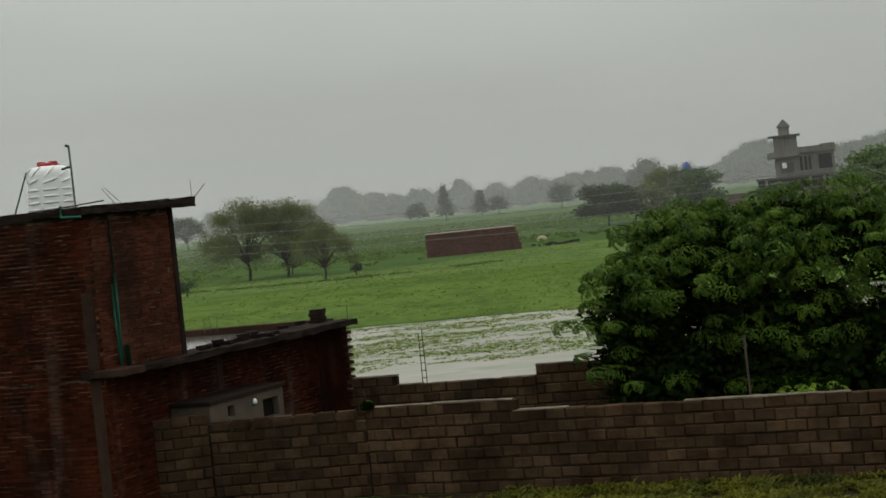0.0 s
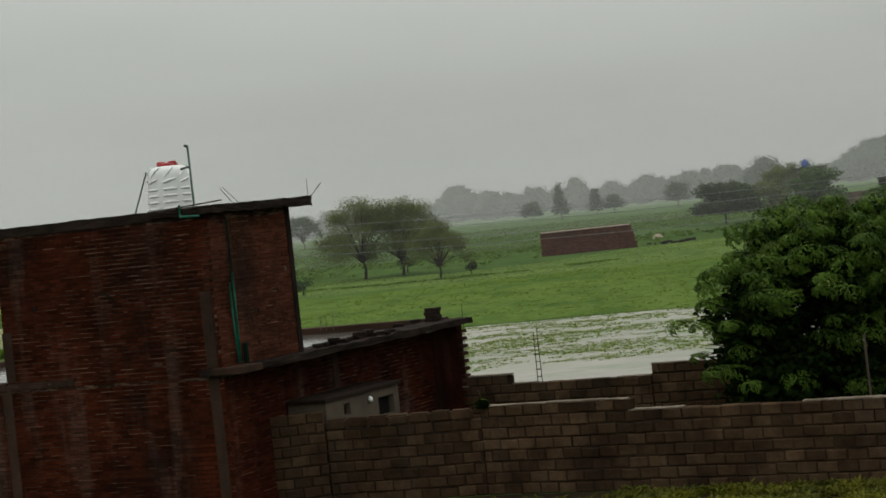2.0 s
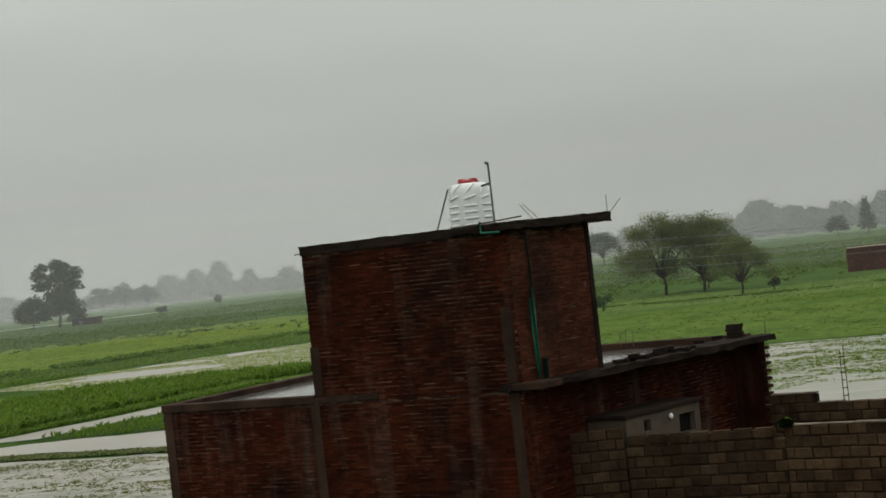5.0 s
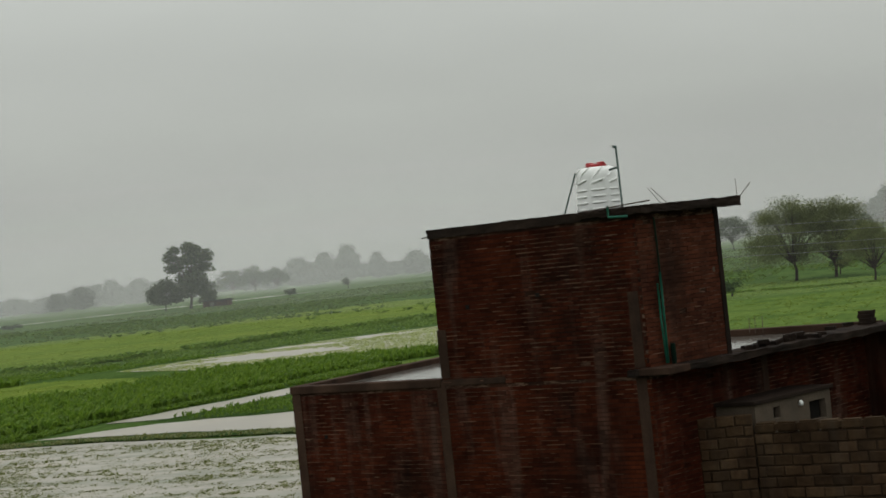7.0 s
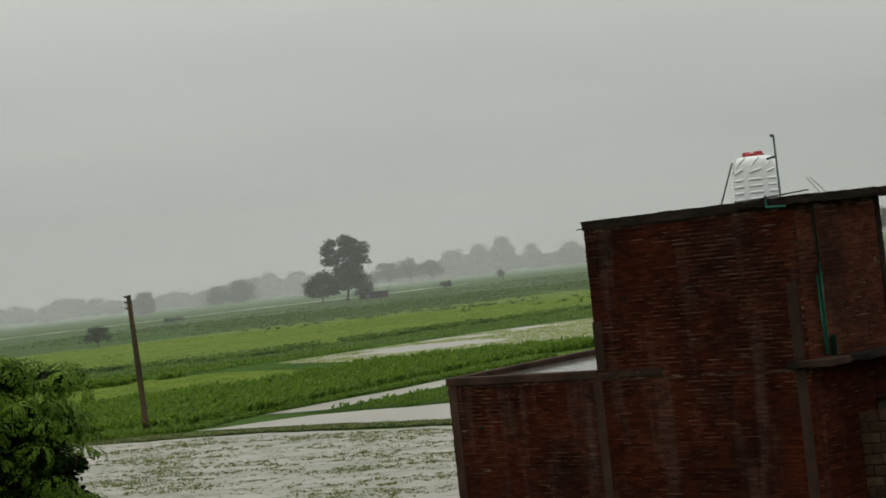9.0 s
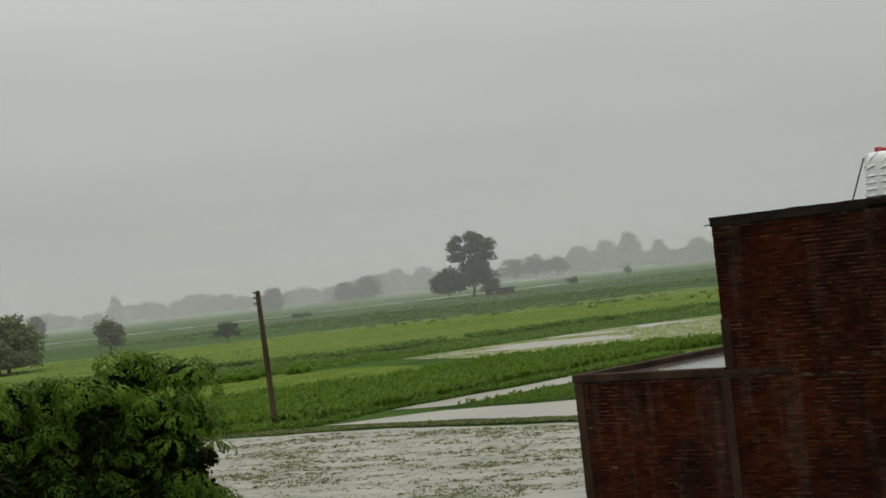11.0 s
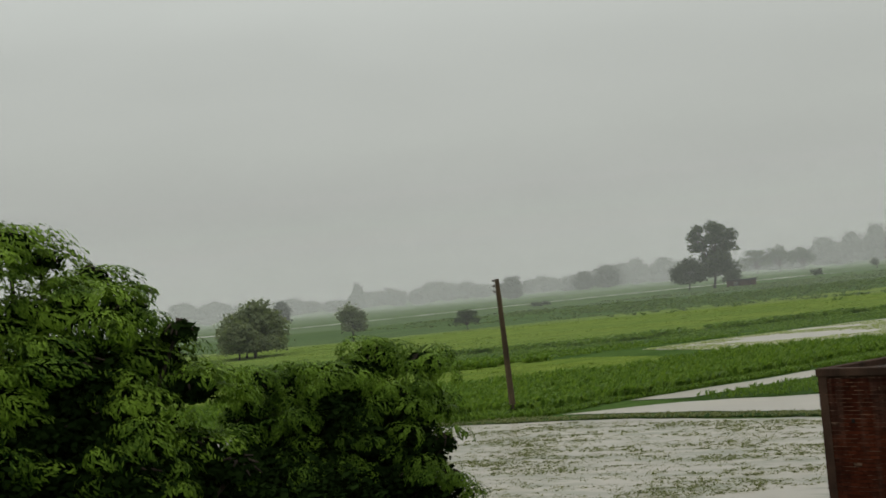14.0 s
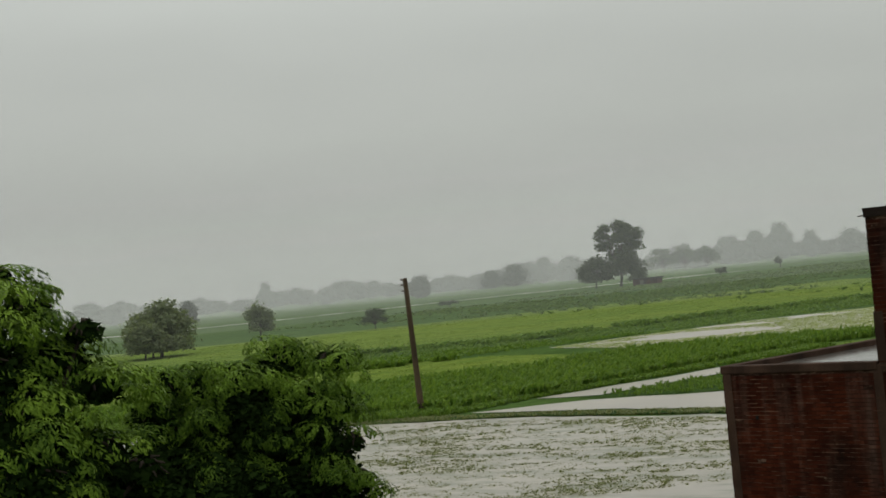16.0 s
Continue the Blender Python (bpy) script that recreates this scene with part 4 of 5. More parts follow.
def block_shape(name, w, d, h, mat, kind=0):
    """A block with worn, uneven edges, its front lower left corner at the origin; alike blocks share it."""
    key = (name, round(w, 2), round(h, 3), kind)
    if key not in BLOCK_SHAPES:
        w = key[1]
        wear = random.Random(kind + int(w * 100))
        j = 0.1 * min(h, 0.2) * (name == "block")

        def e():
            return 0.008 + wear.uniform(0, j)

        s = Solid()
        s.v = [(0, 0.02, 0), (w, 0.02, 0), (w, 0.02, h), (0, 0.02, h), (e(), 0, e()), (w - e(), 0, e()), (w - e(), 0, h - e()), (e(), 0, h - e()), (0, d, h), (w, d, h), (0, d, 0), (w, d, 0)]
        s.f = [(4, 5, 6, 7), (0, 1, 5, 4), (1, 2, 6, 5), (2, 3, 7, 6), (3, 0, 4, 7), (3, 2, 9, 8), (10, 0, 3, 8), (1, 11, 9, 2)]
        BLOCK_SHAPES[key] = s.mesh(name, mat)
    return BLOCK_SHAPES[key]


def block_wall(name, a, b, heights, label, seed, bl=0.36, bh=0.20, thick=0.2, capped=True):
    """A wall of blocks from a to b; heights: pairs of (share of the length, number of courses)."""
    rng = random.Random(seed)
    a, b = Vector(a), Vector(b)
    length, d = (b - a).length, (b - a).normalized()
    n = Vector((d.y, -d.x))                     # towards the viewer's side
    turn = math.degrees(math.atan2(d.y, d.x))
    rows_max = max(h for _, h in heights)

    def rows_at(s):
        for share, h in heights:
            if s <= share * length + 1e-6:
                return h
        return heights[-1][1]

    def at(x, y, z):
        p = a + d * x - n * y
        return (p.x, p.y, z)

    core, x = Solid(), 0.0
    edges = [0.0] + [s * length for s, _ in heights]
    for (x0, x1), (_, h) in zip(zip(edges, edges[1:]), heights):
        core.box(x0 + 0.01, x1 - 0.01, 0.022, thick - 0.022, -0.1, h * bh - 0.03, at=at)
    wall = tagged(new(name, core.mesh(name, M_BLOCK_CORE)), label, "wall", kind="structure")
    for r in range(rows_max):
        for x0, x1 in course(rng, length, bl, bh, -bl * (0.5 * (r % 2) + rng.uniform(0, 0.06))):
            if rows_at((x0 + x1) / 2) <= r:
                continue
            ob = new("block", block_shape("block", x1 - x0, thick, bh - 0.015 - 0.008 * (rng.random() < 0.4), M_BLOCK, rng.randrange(5)))
            ob.parent = wall
            p = at(x0 + rng.uniform(0, 0.012), rng.uniform(-0.016, 0.016), r * bh + rng.uniform(-0.006, 0.006))
            ob.matrix_local = pose(*p, 0, rng.uniform(-1.1, 1.1), turn + rng.uniform(-0.6, 0.6))
    if capped:                                  # pale strips put sky light on the wall top, broken here and there
        for (x0, x1), (_, h) in zip(zip(edges, edges[1:]), heights):
            x = x0
            while x < x1 - 0.15:
                w = min(rng.uniform(0.5, 1.5), x1 - x)
                if rng.random() < 0.65:
                    z = h * bh - 0.016
                    cap = rough(Solid().box(x, x + w - 0.01, 0.0, thick - 0.01, z, z + rng.uniform(0.012, 0.03), at=at).mesh("lit_top_strip", M_LIT_TOP), 0.008, 6, 8.0)
                    ob = new("lit_top_strip", cap)
                    ob.parent = wall
                x += w
    return wall


block_wall("wall_front_yard", (-1.9, 32.1), (11.0, 27.43), [(0.215, 8), (1.0, 7)], "unplastered grey concrete block boundary wall, damp", 3, bh=0.213)
block_wall("wall_front_link", (-4.95, 32.6), (-1.9, 32.12), [(1.0, 7)], "unplastered grey block wall with rough coping", 4, bh=0.21, capped=False)
block_wall("wall_front_corner", (-6.0, 32.42), (-4.97, 32.6), [(1.0, 9)], "paler block wall against the house", 5, bh=0.205)
block_wall("wall_back_yard", (-2.75, 38.34), (1.6, 36.95), [(0.07, 7), (0.3, 8), (0.62, 7), (1.0, 7)], "rear boundary wall of grey blocks", 6, bh=0.21)
block_wall("wall_back_yard_high", (1.62, 36.9), (9.5, 34.4), [(1.0, 8)], "taller rear boundary wall of grey blocks", 7, bh=0.215)
crng = random.Random(8)
d = Vector((2.99, -0.47)).normalized()
for i in range(7):                               # rounded coping stones, each lying loose
    x0 = 0.05 + i * 0.415
    p = Vector((-4.95, 32.6)) + d * x0
    bm = bmesh.new()
    bmesh.ops.create_cube(bm, size=1.0)
    bmesh.ops.scale(bm, vec=(0.412, 0.24, crng.uniform(0.19, 0.23)), verts=bm.verts)
    bmesh.ops.bevel(bm, geom=bm.edges[:], offset=0.035, segments=2, affect="EDGES")
    me = bpy.data.meshes.new("coping_stone")
    bm.to_mesh(me)
    bm.free()
    me.materials.append(M_BLOCK)
    ob = tagged(new("coping_stone", me), "rounded grey coping block laid on the wall", "coping", "coping blocks on the wall")
    ob.matrix_world = pose(p.x + 0.19 * d.x, p.y + 0.19 * d.y + 0.1, 1.565, crng.uniform(-3, 3), crng.uniform(-1.5, 1.5), -9 + crng.uniform(-2, 2))


def bar_cage(base, height, label):
    cage = thing("column_bars", base, label, "reinforcement")
    b = Vector(base)
    for dx, dy in ((-0.05, -0.05), (0.05, -0.05), (0.05, 0.05), (-0.05, 0.05)):
        part("bar", Solid().tube([b + Vector((dx, dy, 0)), b + Vector((dx * 0.8, dy, height + dx))], 0.008, 4).mesh("bar", M_STEEL), cage)
    z = 0.12
    while z < height - 0.05:
        ring = [b + Vector((dx, dy, z)) for dx, dy in ((-0.06, -0.06), (0.06, -0.06), (0.06, 0.06), (-0.06, 0.06), (-0.06, -0.06))]
        part("tie", Solid().tube(ring, 0.005, 4).mesh("tie", M_STEEL), cage)
        z += 0.17
    return cage


bar_cage((-0.82, 37.85, 1.45), 1.16, "rusty reinforcement cage rising from the rear wall")
q = (-2.47, 38.45, 1.3)
rodthing = thing("starter_bar", q, "single rusty starter bar", "reinforcement")
part("shaft", Solid().tube([q, (-2.43, 38.45, 3.32)], 0.008, 4).mesh("shaft", M_STEEL), rodthing)
q = (5.27, 31.1, 0.0)
post = thing("post", q, "slim grey steel post behind the wall", "post")
part("shaft", Solid().tube([q, (5.24, 31.1, 2.42)], 0.022, 6).mesh("shaft", M_PLASTER), post)
part("cap", Solid().tube([(5.24, 31.1, 2.41), (5.24, 31.1, 2.44)], 0.027, 6).mesh("cap", M_STEEL), post)


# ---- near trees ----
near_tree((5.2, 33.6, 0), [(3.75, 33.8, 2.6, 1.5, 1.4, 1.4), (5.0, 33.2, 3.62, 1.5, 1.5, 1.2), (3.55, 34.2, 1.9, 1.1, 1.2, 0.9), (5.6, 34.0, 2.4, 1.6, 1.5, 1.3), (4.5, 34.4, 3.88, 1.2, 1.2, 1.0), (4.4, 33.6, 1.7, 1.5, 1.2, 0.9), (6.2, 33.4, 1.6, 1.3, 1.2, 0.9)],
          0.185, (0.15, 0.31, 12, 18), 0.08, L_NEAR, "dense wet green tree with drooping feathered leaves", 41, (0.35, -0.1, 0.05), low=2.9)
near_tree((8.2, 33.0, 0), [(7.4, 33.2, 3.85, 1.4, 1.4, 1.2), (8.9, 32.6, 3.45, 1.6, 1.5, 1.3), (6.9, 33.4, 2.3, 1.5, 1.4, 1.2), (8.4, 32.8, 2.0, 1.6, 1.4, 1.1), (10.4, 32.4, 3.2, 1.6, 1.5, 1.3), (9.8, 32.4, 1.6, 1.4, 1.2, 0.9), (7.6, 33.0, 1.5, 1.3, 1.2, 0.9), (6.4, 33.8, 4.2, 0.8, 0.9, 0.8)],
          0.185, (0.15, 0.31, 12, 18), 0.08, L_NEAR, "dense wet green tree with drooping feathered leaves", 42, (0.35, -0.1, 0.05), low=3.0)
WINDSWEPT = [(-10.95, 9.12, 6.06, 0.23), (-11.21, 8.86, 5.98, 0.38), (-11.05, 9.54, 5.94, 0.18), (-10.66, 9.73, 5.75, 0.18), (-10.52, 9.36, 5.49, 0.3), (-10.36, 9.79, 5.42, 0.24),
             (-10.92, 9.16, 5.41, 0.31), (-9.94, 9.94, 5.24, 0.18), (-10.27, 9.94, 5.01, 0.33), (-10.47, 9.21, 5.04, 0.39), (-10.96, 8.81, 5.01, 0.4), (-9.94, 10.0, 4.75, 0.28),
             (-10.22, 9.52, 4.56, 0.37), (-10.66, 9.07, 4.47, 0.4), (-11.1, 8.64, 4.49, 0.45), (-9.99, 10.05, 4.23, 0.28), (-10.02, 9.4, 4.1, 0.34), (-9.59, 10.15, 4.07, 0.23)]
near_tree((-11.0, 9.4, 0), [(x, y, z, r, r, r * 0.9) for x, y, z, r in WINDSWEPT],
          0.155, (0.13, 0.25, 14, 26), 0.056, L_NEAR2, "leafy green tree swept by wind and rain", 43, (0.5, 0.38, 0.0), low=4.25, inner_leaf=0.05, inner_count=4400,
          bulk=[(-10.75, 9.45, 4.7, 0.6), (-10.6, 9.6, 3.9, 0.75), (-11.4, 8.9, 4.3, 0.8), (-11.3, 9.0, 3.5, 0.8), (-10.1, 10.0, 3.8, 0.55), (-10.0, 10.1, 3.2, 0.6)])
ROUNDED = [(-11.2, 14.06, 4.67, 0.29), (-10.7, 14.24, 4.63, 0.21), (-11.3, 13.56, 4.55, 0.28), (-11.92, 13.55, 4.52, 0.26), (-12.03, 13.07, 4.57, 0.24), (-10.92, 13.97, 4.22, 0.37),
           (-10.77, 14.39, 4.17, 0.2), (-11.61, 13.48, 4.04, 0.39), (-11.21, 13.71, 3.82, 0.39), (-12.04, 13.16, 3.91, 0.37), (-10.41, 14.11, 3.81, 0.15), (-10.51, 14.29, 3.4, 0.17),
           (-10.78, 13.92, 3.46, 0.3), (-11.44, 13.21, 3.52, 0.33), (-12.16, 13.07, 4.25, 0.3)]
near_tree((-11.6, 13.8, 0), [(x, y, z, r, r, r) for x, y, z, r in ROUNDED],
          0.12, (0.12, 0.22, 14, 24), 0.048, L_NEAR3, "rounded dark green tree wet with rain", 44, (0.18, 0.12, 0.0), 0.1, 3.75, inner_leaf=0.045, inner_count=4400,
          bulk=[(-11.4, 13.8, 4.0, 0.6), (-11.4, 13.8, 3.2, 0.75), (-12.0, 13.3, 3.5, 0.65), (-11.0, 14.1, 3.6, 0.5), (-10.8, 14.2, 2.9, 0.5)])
near_tree((6.15, 30.6, 0), [(6.0, 30.6, 1.30, 0.4, 0.25, 0.13), (6.5, 30.45, 1.33, 0.35, 0.25, 0.13)], 0.12, (0.1, 0.18, 9, 10), 0.08, L_NEAR2, "light green sapling showing above the wall", 45, (0, 0, 0.1), 0.03)

# shrubs added in near-black leaf colour to make the shade under the crowns
tree("shrub", (4.7, 34.4, 0), 2.3, 3.4, "bush", 4000, 0.14, L_SHADE, "undergrowth added beneath the trees, coloured dark for shade", "shrub", "", 46)
tree("shrub", (7.2, 33.8, 0), 2.5, 3.8, "bush", 4500, 0.14, L_SHADE, "undergrowth added beneath the trees, coloured dark for shade", "shrub", "", 47)
tree("shrub", (9.6, 33.0, 0), 2.5, 3.6, "bush", 4500, 0.14, L_SHADE, "undergrowth added beneath the trees, coloured dark for shade", "shrub", "", 48)
tree("shrub", (-11.0, 12.3, 0), 3.9, 2.6, "bush", 14000, 0.06, L_SHADE, "undergrowth added between the wet trees, coloured dark for shade", "shrub", "", 85)
tree("shrub", (-11.9, 14.9, 0), 3.8, 2.5, "bush", 12000, 0.06, L_SHADE, "undergrowth added beneath the wet trees, coloured dark for shade", "shrub", "", 86)
tree("shrub", (-11.9, 10.4, 0), 3.6, 2.8, "bush", 10000, 0.06, L_SHADE, "undergrowth added beneath the wet trees, coloured dark for shade", "shrub", "", 87)
near_tree((-1.86, 32.1, 1.5), [(-1.84, 32.08, 1.72, 0.09, 0.07, 0.08)], 0.07, (0.06, 0.1, 7, 7), 0.06, L_NEAR2, "small green sprout growing from the wall top", 49, (0, 0, 0.1), 0.008)
# ---- trees in the fields ----
tree("acacia", (-19.0, 160.9, 0), 8.2, 10.4, "umbrella", 11000, 0.125, L_ACACIA, "spreading olive-green thorn tree with a forked bare trunk", "tree", "thorn trees in the field", 51)
tree("acacia", (-15.4, 161.5, 0), 8.0, 8.8, "umbrella", 9000, 0.125, L_ACACIA, "spreading olive-green thorn tree with a slim trunk", "tree", "thorn trees in the field", 52)
tree("acacia", (-10.6, 143.3, 0), 5.1, 6.3, "umbrella", 5500, 0.105, L_ACACIA, "small airy thorn tree at the meadow's edge", "tree", "thorn trees in the field", 53)
tree("bush", (-8.1, 146, 0), 1.3, 1.2, "bush", 240, 0.14, L_TREE, "small bush at the meadow's edge", "bush", "", 54)
tree("bush", (-15.6, 168, 0), 1.9, 1.7, "bush", 300, 0.16, L_TREE, "dark bush under the thorn trees", "bush", "", 55)
tree("bush", (-21.4, 137, 0), 1.6, 1.7, "bush", 300, 0.15, L_HEDGE, "low green bush on the field ridge", "bush", "", 56)
tree("tree", (-66, 433, 0), 9.5, 11, "umbrella", 900, 0.5, L_TREE, "grey-green tree across the fields", "tree", "", 57)
tree("tree", (-26, 330, 0), 7.2, 9, "round", 800, 0.45, L_TREE, "grey-green tree across the fields", "tree", "", 58)
tree("tree", (0.5, 520, 0), 11.0, 6.0, "cone", 700, 0.5, L_TREE, "dark conical tree across the fields", "tree", "", 59)
tree("tree", (-9, 560, 0), 7.5, 9.0, "round", 600, 0.55, L_TREE, "low dark tree across the fields", "tree", "", 60)
tree("tree", (12, 560, 0), 8.5, 6.5, "cone", 600, 0.5, L_TREE, "dark conical tree across the fields", "tree", "", 61)
tree("tree", (18, 560, 0), 7.5, 7.5, "round", 600, 0.5, L_TREE, "low dark tree across the fields", "tree", "", 62)
tree("tree", (38, 550, 0), 9.5, 9.5, "round", 700, 0.55, L_TREE, "grey-green tree across the fields", "tree", "", 63)
tree("tree", (22.6, 236, 0), 6.8, 10.4, "round", 4200, 0.28, L_TREE, "dark leafy tree at the edge of the fields", "tree", "", 64)
tree("tree", (28.4, 240, 0), 6.2, 8.6, "round", 2400, 0.28, L_ACACIA, "pale olive tree at the edge of the fields", "tree", "", 65)
tree("tree", (34.6, 230, 0), 7.7, 8.6, "round", 2800, 0.28, L_HEDGE, "dark leafy tree near the village", "tree", "", 66)
tree("tree", (39, 300, 0), 9.0, 10.0, "umbrella", 1300, 0.35, L_ACACIA, "thin-crowned tree near the village", "tree", "", 67)
tree("tree", (40, 205, 0), 4.4, 8.0, "round", 2200, 0.28, L_HEDGE, "low pale tree near the village", "tree", "", 68)
tree("tree", (52.5, 206, 0), 8.0, 11.0, "round", 2600, 0.3, L_VILLAGE, "full green tree beside the village houses", "tree", "", 69)
tree("tree", (56, 192, 0), 8.6, 10.0, "round", 2600, 0.3, L_VILLAGE, "full green tree beside the village houses", "tree", "", 70)
tree("tree", (45, 180, 0), 3.2, 5.0, "bush", 900, 0.25, L_ACACIA, "scrub on the rise before the houses", "scrub", "", 71)
tree("tree", (36, 190, 0), 3.4, 6.0, "bush", 900, 0.25, L_TREE, "scrub on the rise before the houses", "scrub", "", 72)
tree("tree", (-184.6, 363, 0), 15.2, 12.5, "tall", 8000, 0.42, L_TREE, "tall many-plumed tree standing alone in the fields", "tree", "", 73)
tree("tree", (-190.8, 362, 0), 8.6, 10.0, "round", 3000, 0.4, L_TREE, "rounded tree beside the tall one", "tree", "", 74)
tree("tree", (-310, 650, 0), 10.5, 17, "umbrella", 900, 0.6, L_TREE, "hazy spreading tree beyond the fields", "tree", "hazy trees", 75)
tree("tree", (-301, 652, 0), 11.5, 16, "umbrella", 900, 0.6, L_TREE, "hazy spreading tree beyond the fields", "tree", "hazy trees", 76)
tree("tree", (-292, 655, 0), 10.0, 13, "umbrella", 700, 0.6, L_TREE, "hazy spreading tree beyond the fields", "tree", "hazy trees", 77)
tree("bush", (-183, 461, 0), 3.3, 3.2, "bush", 400, 0.3, L_TREE, "dark round bush in the fields", "bush", "", 78)
tree("bush", (-175, 400, 0), 2.4, 3.4, "bush", 400, 0.28, L_TREE, "dark round bush in the fields", "bush", "", 79)
tree("bush", (-192, 298, 0), 1.5, 4.0, "bush", 400, 0.25, L_TREE, "low dark mound of scrub", "bush", "", 80)
tree("tree", (-129, 182, 0), 3.0, 3.8, "umbrella", 900, 0.18, L_TREE, "small flat-topped thorn tree", "tree", "", 81)
tree("tree", (-141, 173, 0), 5.6, 4.6, "round", 1500, 0.24, L_GREYTREE, "upright rounded green tree", "tree", "", 82)
tree("tree", (-131, 143, 0), 6.9, 9.4, "round", 4200, 0.28, L_GREYTREE, "broad grey-green tree in the fields", "tree", "", 83)
tree("tree", (-128, 137, 0), 4.8, 5.4, "round", 2200, 0.25, L_GREYTREE, "lower grey-green tree beside a broad one", "tree", "", 84)

tree("bush", (-127.5, 139, 0), 2.6, 7.0, "bush", 2600, 0.2, L_GREYTREE, "grey-green scrub at the foot of a broad tree", "bush", "", 88)
tree("bush", (-130.5, 141, 0), 2.8, 6.0, "bush", 2600, 0.2, L_GREYTREE, "grey-green scrub at the foot of a broad tree", "bush", "", 89)

# far woods: one sheet of small crowns round the plain
wrng = np.random.default_rng(90)


def far_top(az):
    return (0.60 if az < 8 else 0.26) + 0.12 * math.sin(az * 0.9) + 0.08 * math.sin(az * 2.3 + 1)


def heart(l, sides=12, rings=7):
    """The closed inside of a far crown, uneven like a mass of leaves."""
    th = np.linspace(0.12, 3.0, rings)[:, None]
    ph = np.linspace(0, 2 * np.pi, sides, endpoint=False)[None]
    r = 0.78 + 0.10 * np.sin(3 * ph + 5 * th + l[0]) + 0.06 * np.sin(7 * ph - 4 * th + l[1])
    v = np.stack([l[0] + l[3] * r * np.sin(th) * np.cos(ph), l[1] + l[4] * r * np.sin(th) * np.sin(ph), l[2] + l[5] * r * np.cos(th) + 0 * ph], -1).reshape(-1, 3)
    i, j = np.meshgrid(np.arange(rings - 1), np.arange(sides), indexing="ij")
    i, j, n = i.ravel(), j.ravel(), (j.ravel() + 1) % sides
    return v, np.stack([i * sides + j, (i + 1) * sides + j, (i + 1) * sides + n, i * sides + n], 1)


spots = []
for az in np.arange(-26, 60, 0.42):
    a = az + wrng.uniform(-0.2, 0.2)
    dist = wrng.uniform(760, 1050)
    spots.append((a, dist, 5.4 + dist * math.tan(radians(far_top(a) * wrng.uniform(0.7, 1.1))), dist * radians(0.75)))
for az, el, dist, wide in ((3.4, 1.04, 900, 1.6), (2.2, 0.7, 850, 1.2), (-0.6, 0.88, 900, 0.9), (-5.6, 0.77, 900, 1.1), (-6.9, 0.9, 700, 1.3), (-3.0, 0.7, 950, 1.2), (-4.4, 0.66, 980, 1.1), (-1.8, 0.62, 950, 1.0),
                           
                           (21.6, 0.95, 820, 0.85), (22.4, 0.75, 830, 0.9), (23.3, 0.65, 800, 1.1), (20.6, 0.55, 760, 0.6), (19.3, 0.5, 780, 0.9), (18.4, 0.35, 800, 0.9),
                           (28.6, 0.5, 760, 0.9), (29.5, 0.55, 760, 0.8), (30.5, 0.42, 740, 0.9), (31.3, 0.25, 740, 0.7), (33.7, 0.33, 620, 0.75), (38.9, 0.6, 950, 0.45), (44.8, 0.5, 760, 1.4), (46.4, 0.62, 780, 1.2), (41.5, 0.2, 500, 0.6)):
    spots.append((az, dist, 5.4 + dist * math.tan(radians(el)), dist * radians(wide)))
vs, fs, k = [], [], 0
for a, dist, h, w in spots:
    x, y = -math.sin(radians(a)) * dist, math.cos(radians(a)) * dist
    lobes = [(x, y, h * 0.66, w * 0.40, w * 0.40, h * 0.30), (x + w * 0.26, y, h * 0.46, w * 0.34, w * 0.36, h * 0.30), (x - w * 0.28, y, h * 0.40, w * 0.36, w * 0.36, h * 0.32), (x, y, h * 0.2, w * 0.6, w * 0.4, h * 0.22)]
    for v, f in [heart(l) for l in lobes] + [leaf_cloud(wrng, lobes, 950, 0.55, 0.72, 1.06, 0.14)]:
        vs.append(v), fs.append(f + k)
        k += len(v)
tagged(new("far_woods", mesh_from("far_woods", np.concatenate(vs), np.concatenate(fs), L_FAR)), "belt of hazy woods along the horizon", "woods", kind="stuff")

# wooded rises behind the village
def rise(x, y, rx, ry, h, seed):
    n = 40
    g = np.linspace(-1.3, 1.3, n)
    X, Y = np.meshgrid(g, g)
    Z = h * np.exp(-2.2 * (X ** 2 + Y ** 2))
    Z += np.array([1.6 * noise.noise(Vector((a * 9, b * 9, seed))) + 0.9 * noise.noise(Vector((a * 21, b * 21, seed))) for a, b in zip(X.ravel(), Y.ravel())]).reshape(n, n) * np.minimum(1, Z / 6)
    v = np.stack([x + X.ravel() * rx, y + Y.ravel() * ry, Z.ravel() - 0.5], 1)
    i = (np.arange(n - 1)[:, None] * n + np.arange(n - 1)[None]).ravel()
    ob = new("wooded_rise", mesh_from("wooded_rise", v, np.stack([i, i + 1, i + n + 1, i + n], 1), M_RISE, True))
    v2, f2 = [], []
    k = np.arange(len(v))[(v[:, 2] > 2)]
    lob = [(*v[q], 5.0, 5.0, 3.2) for q in k[::2]]
    a, b = leaf_cloud(np.random.default_rng(seed), lob, 14000, 0.65, 0.3, 0.9)
    part("tree_cover", mesh_from("tree_cover", a, b, L_FAR), ob)["kind"] = "stuff"
    return tagged(ob, "low wooded rise in the haze", "hill", kind="structure")


M_RISE = field("rise_scrub", (0.035, 0.052, 0.028), (0.045, 0.066, 0.034), (0.028, 0.042, 0.024), 0.05)
rise(208, 1110, 48, 70, 25, 3)
rise(285, 1080, 75, 80, 21, 8)

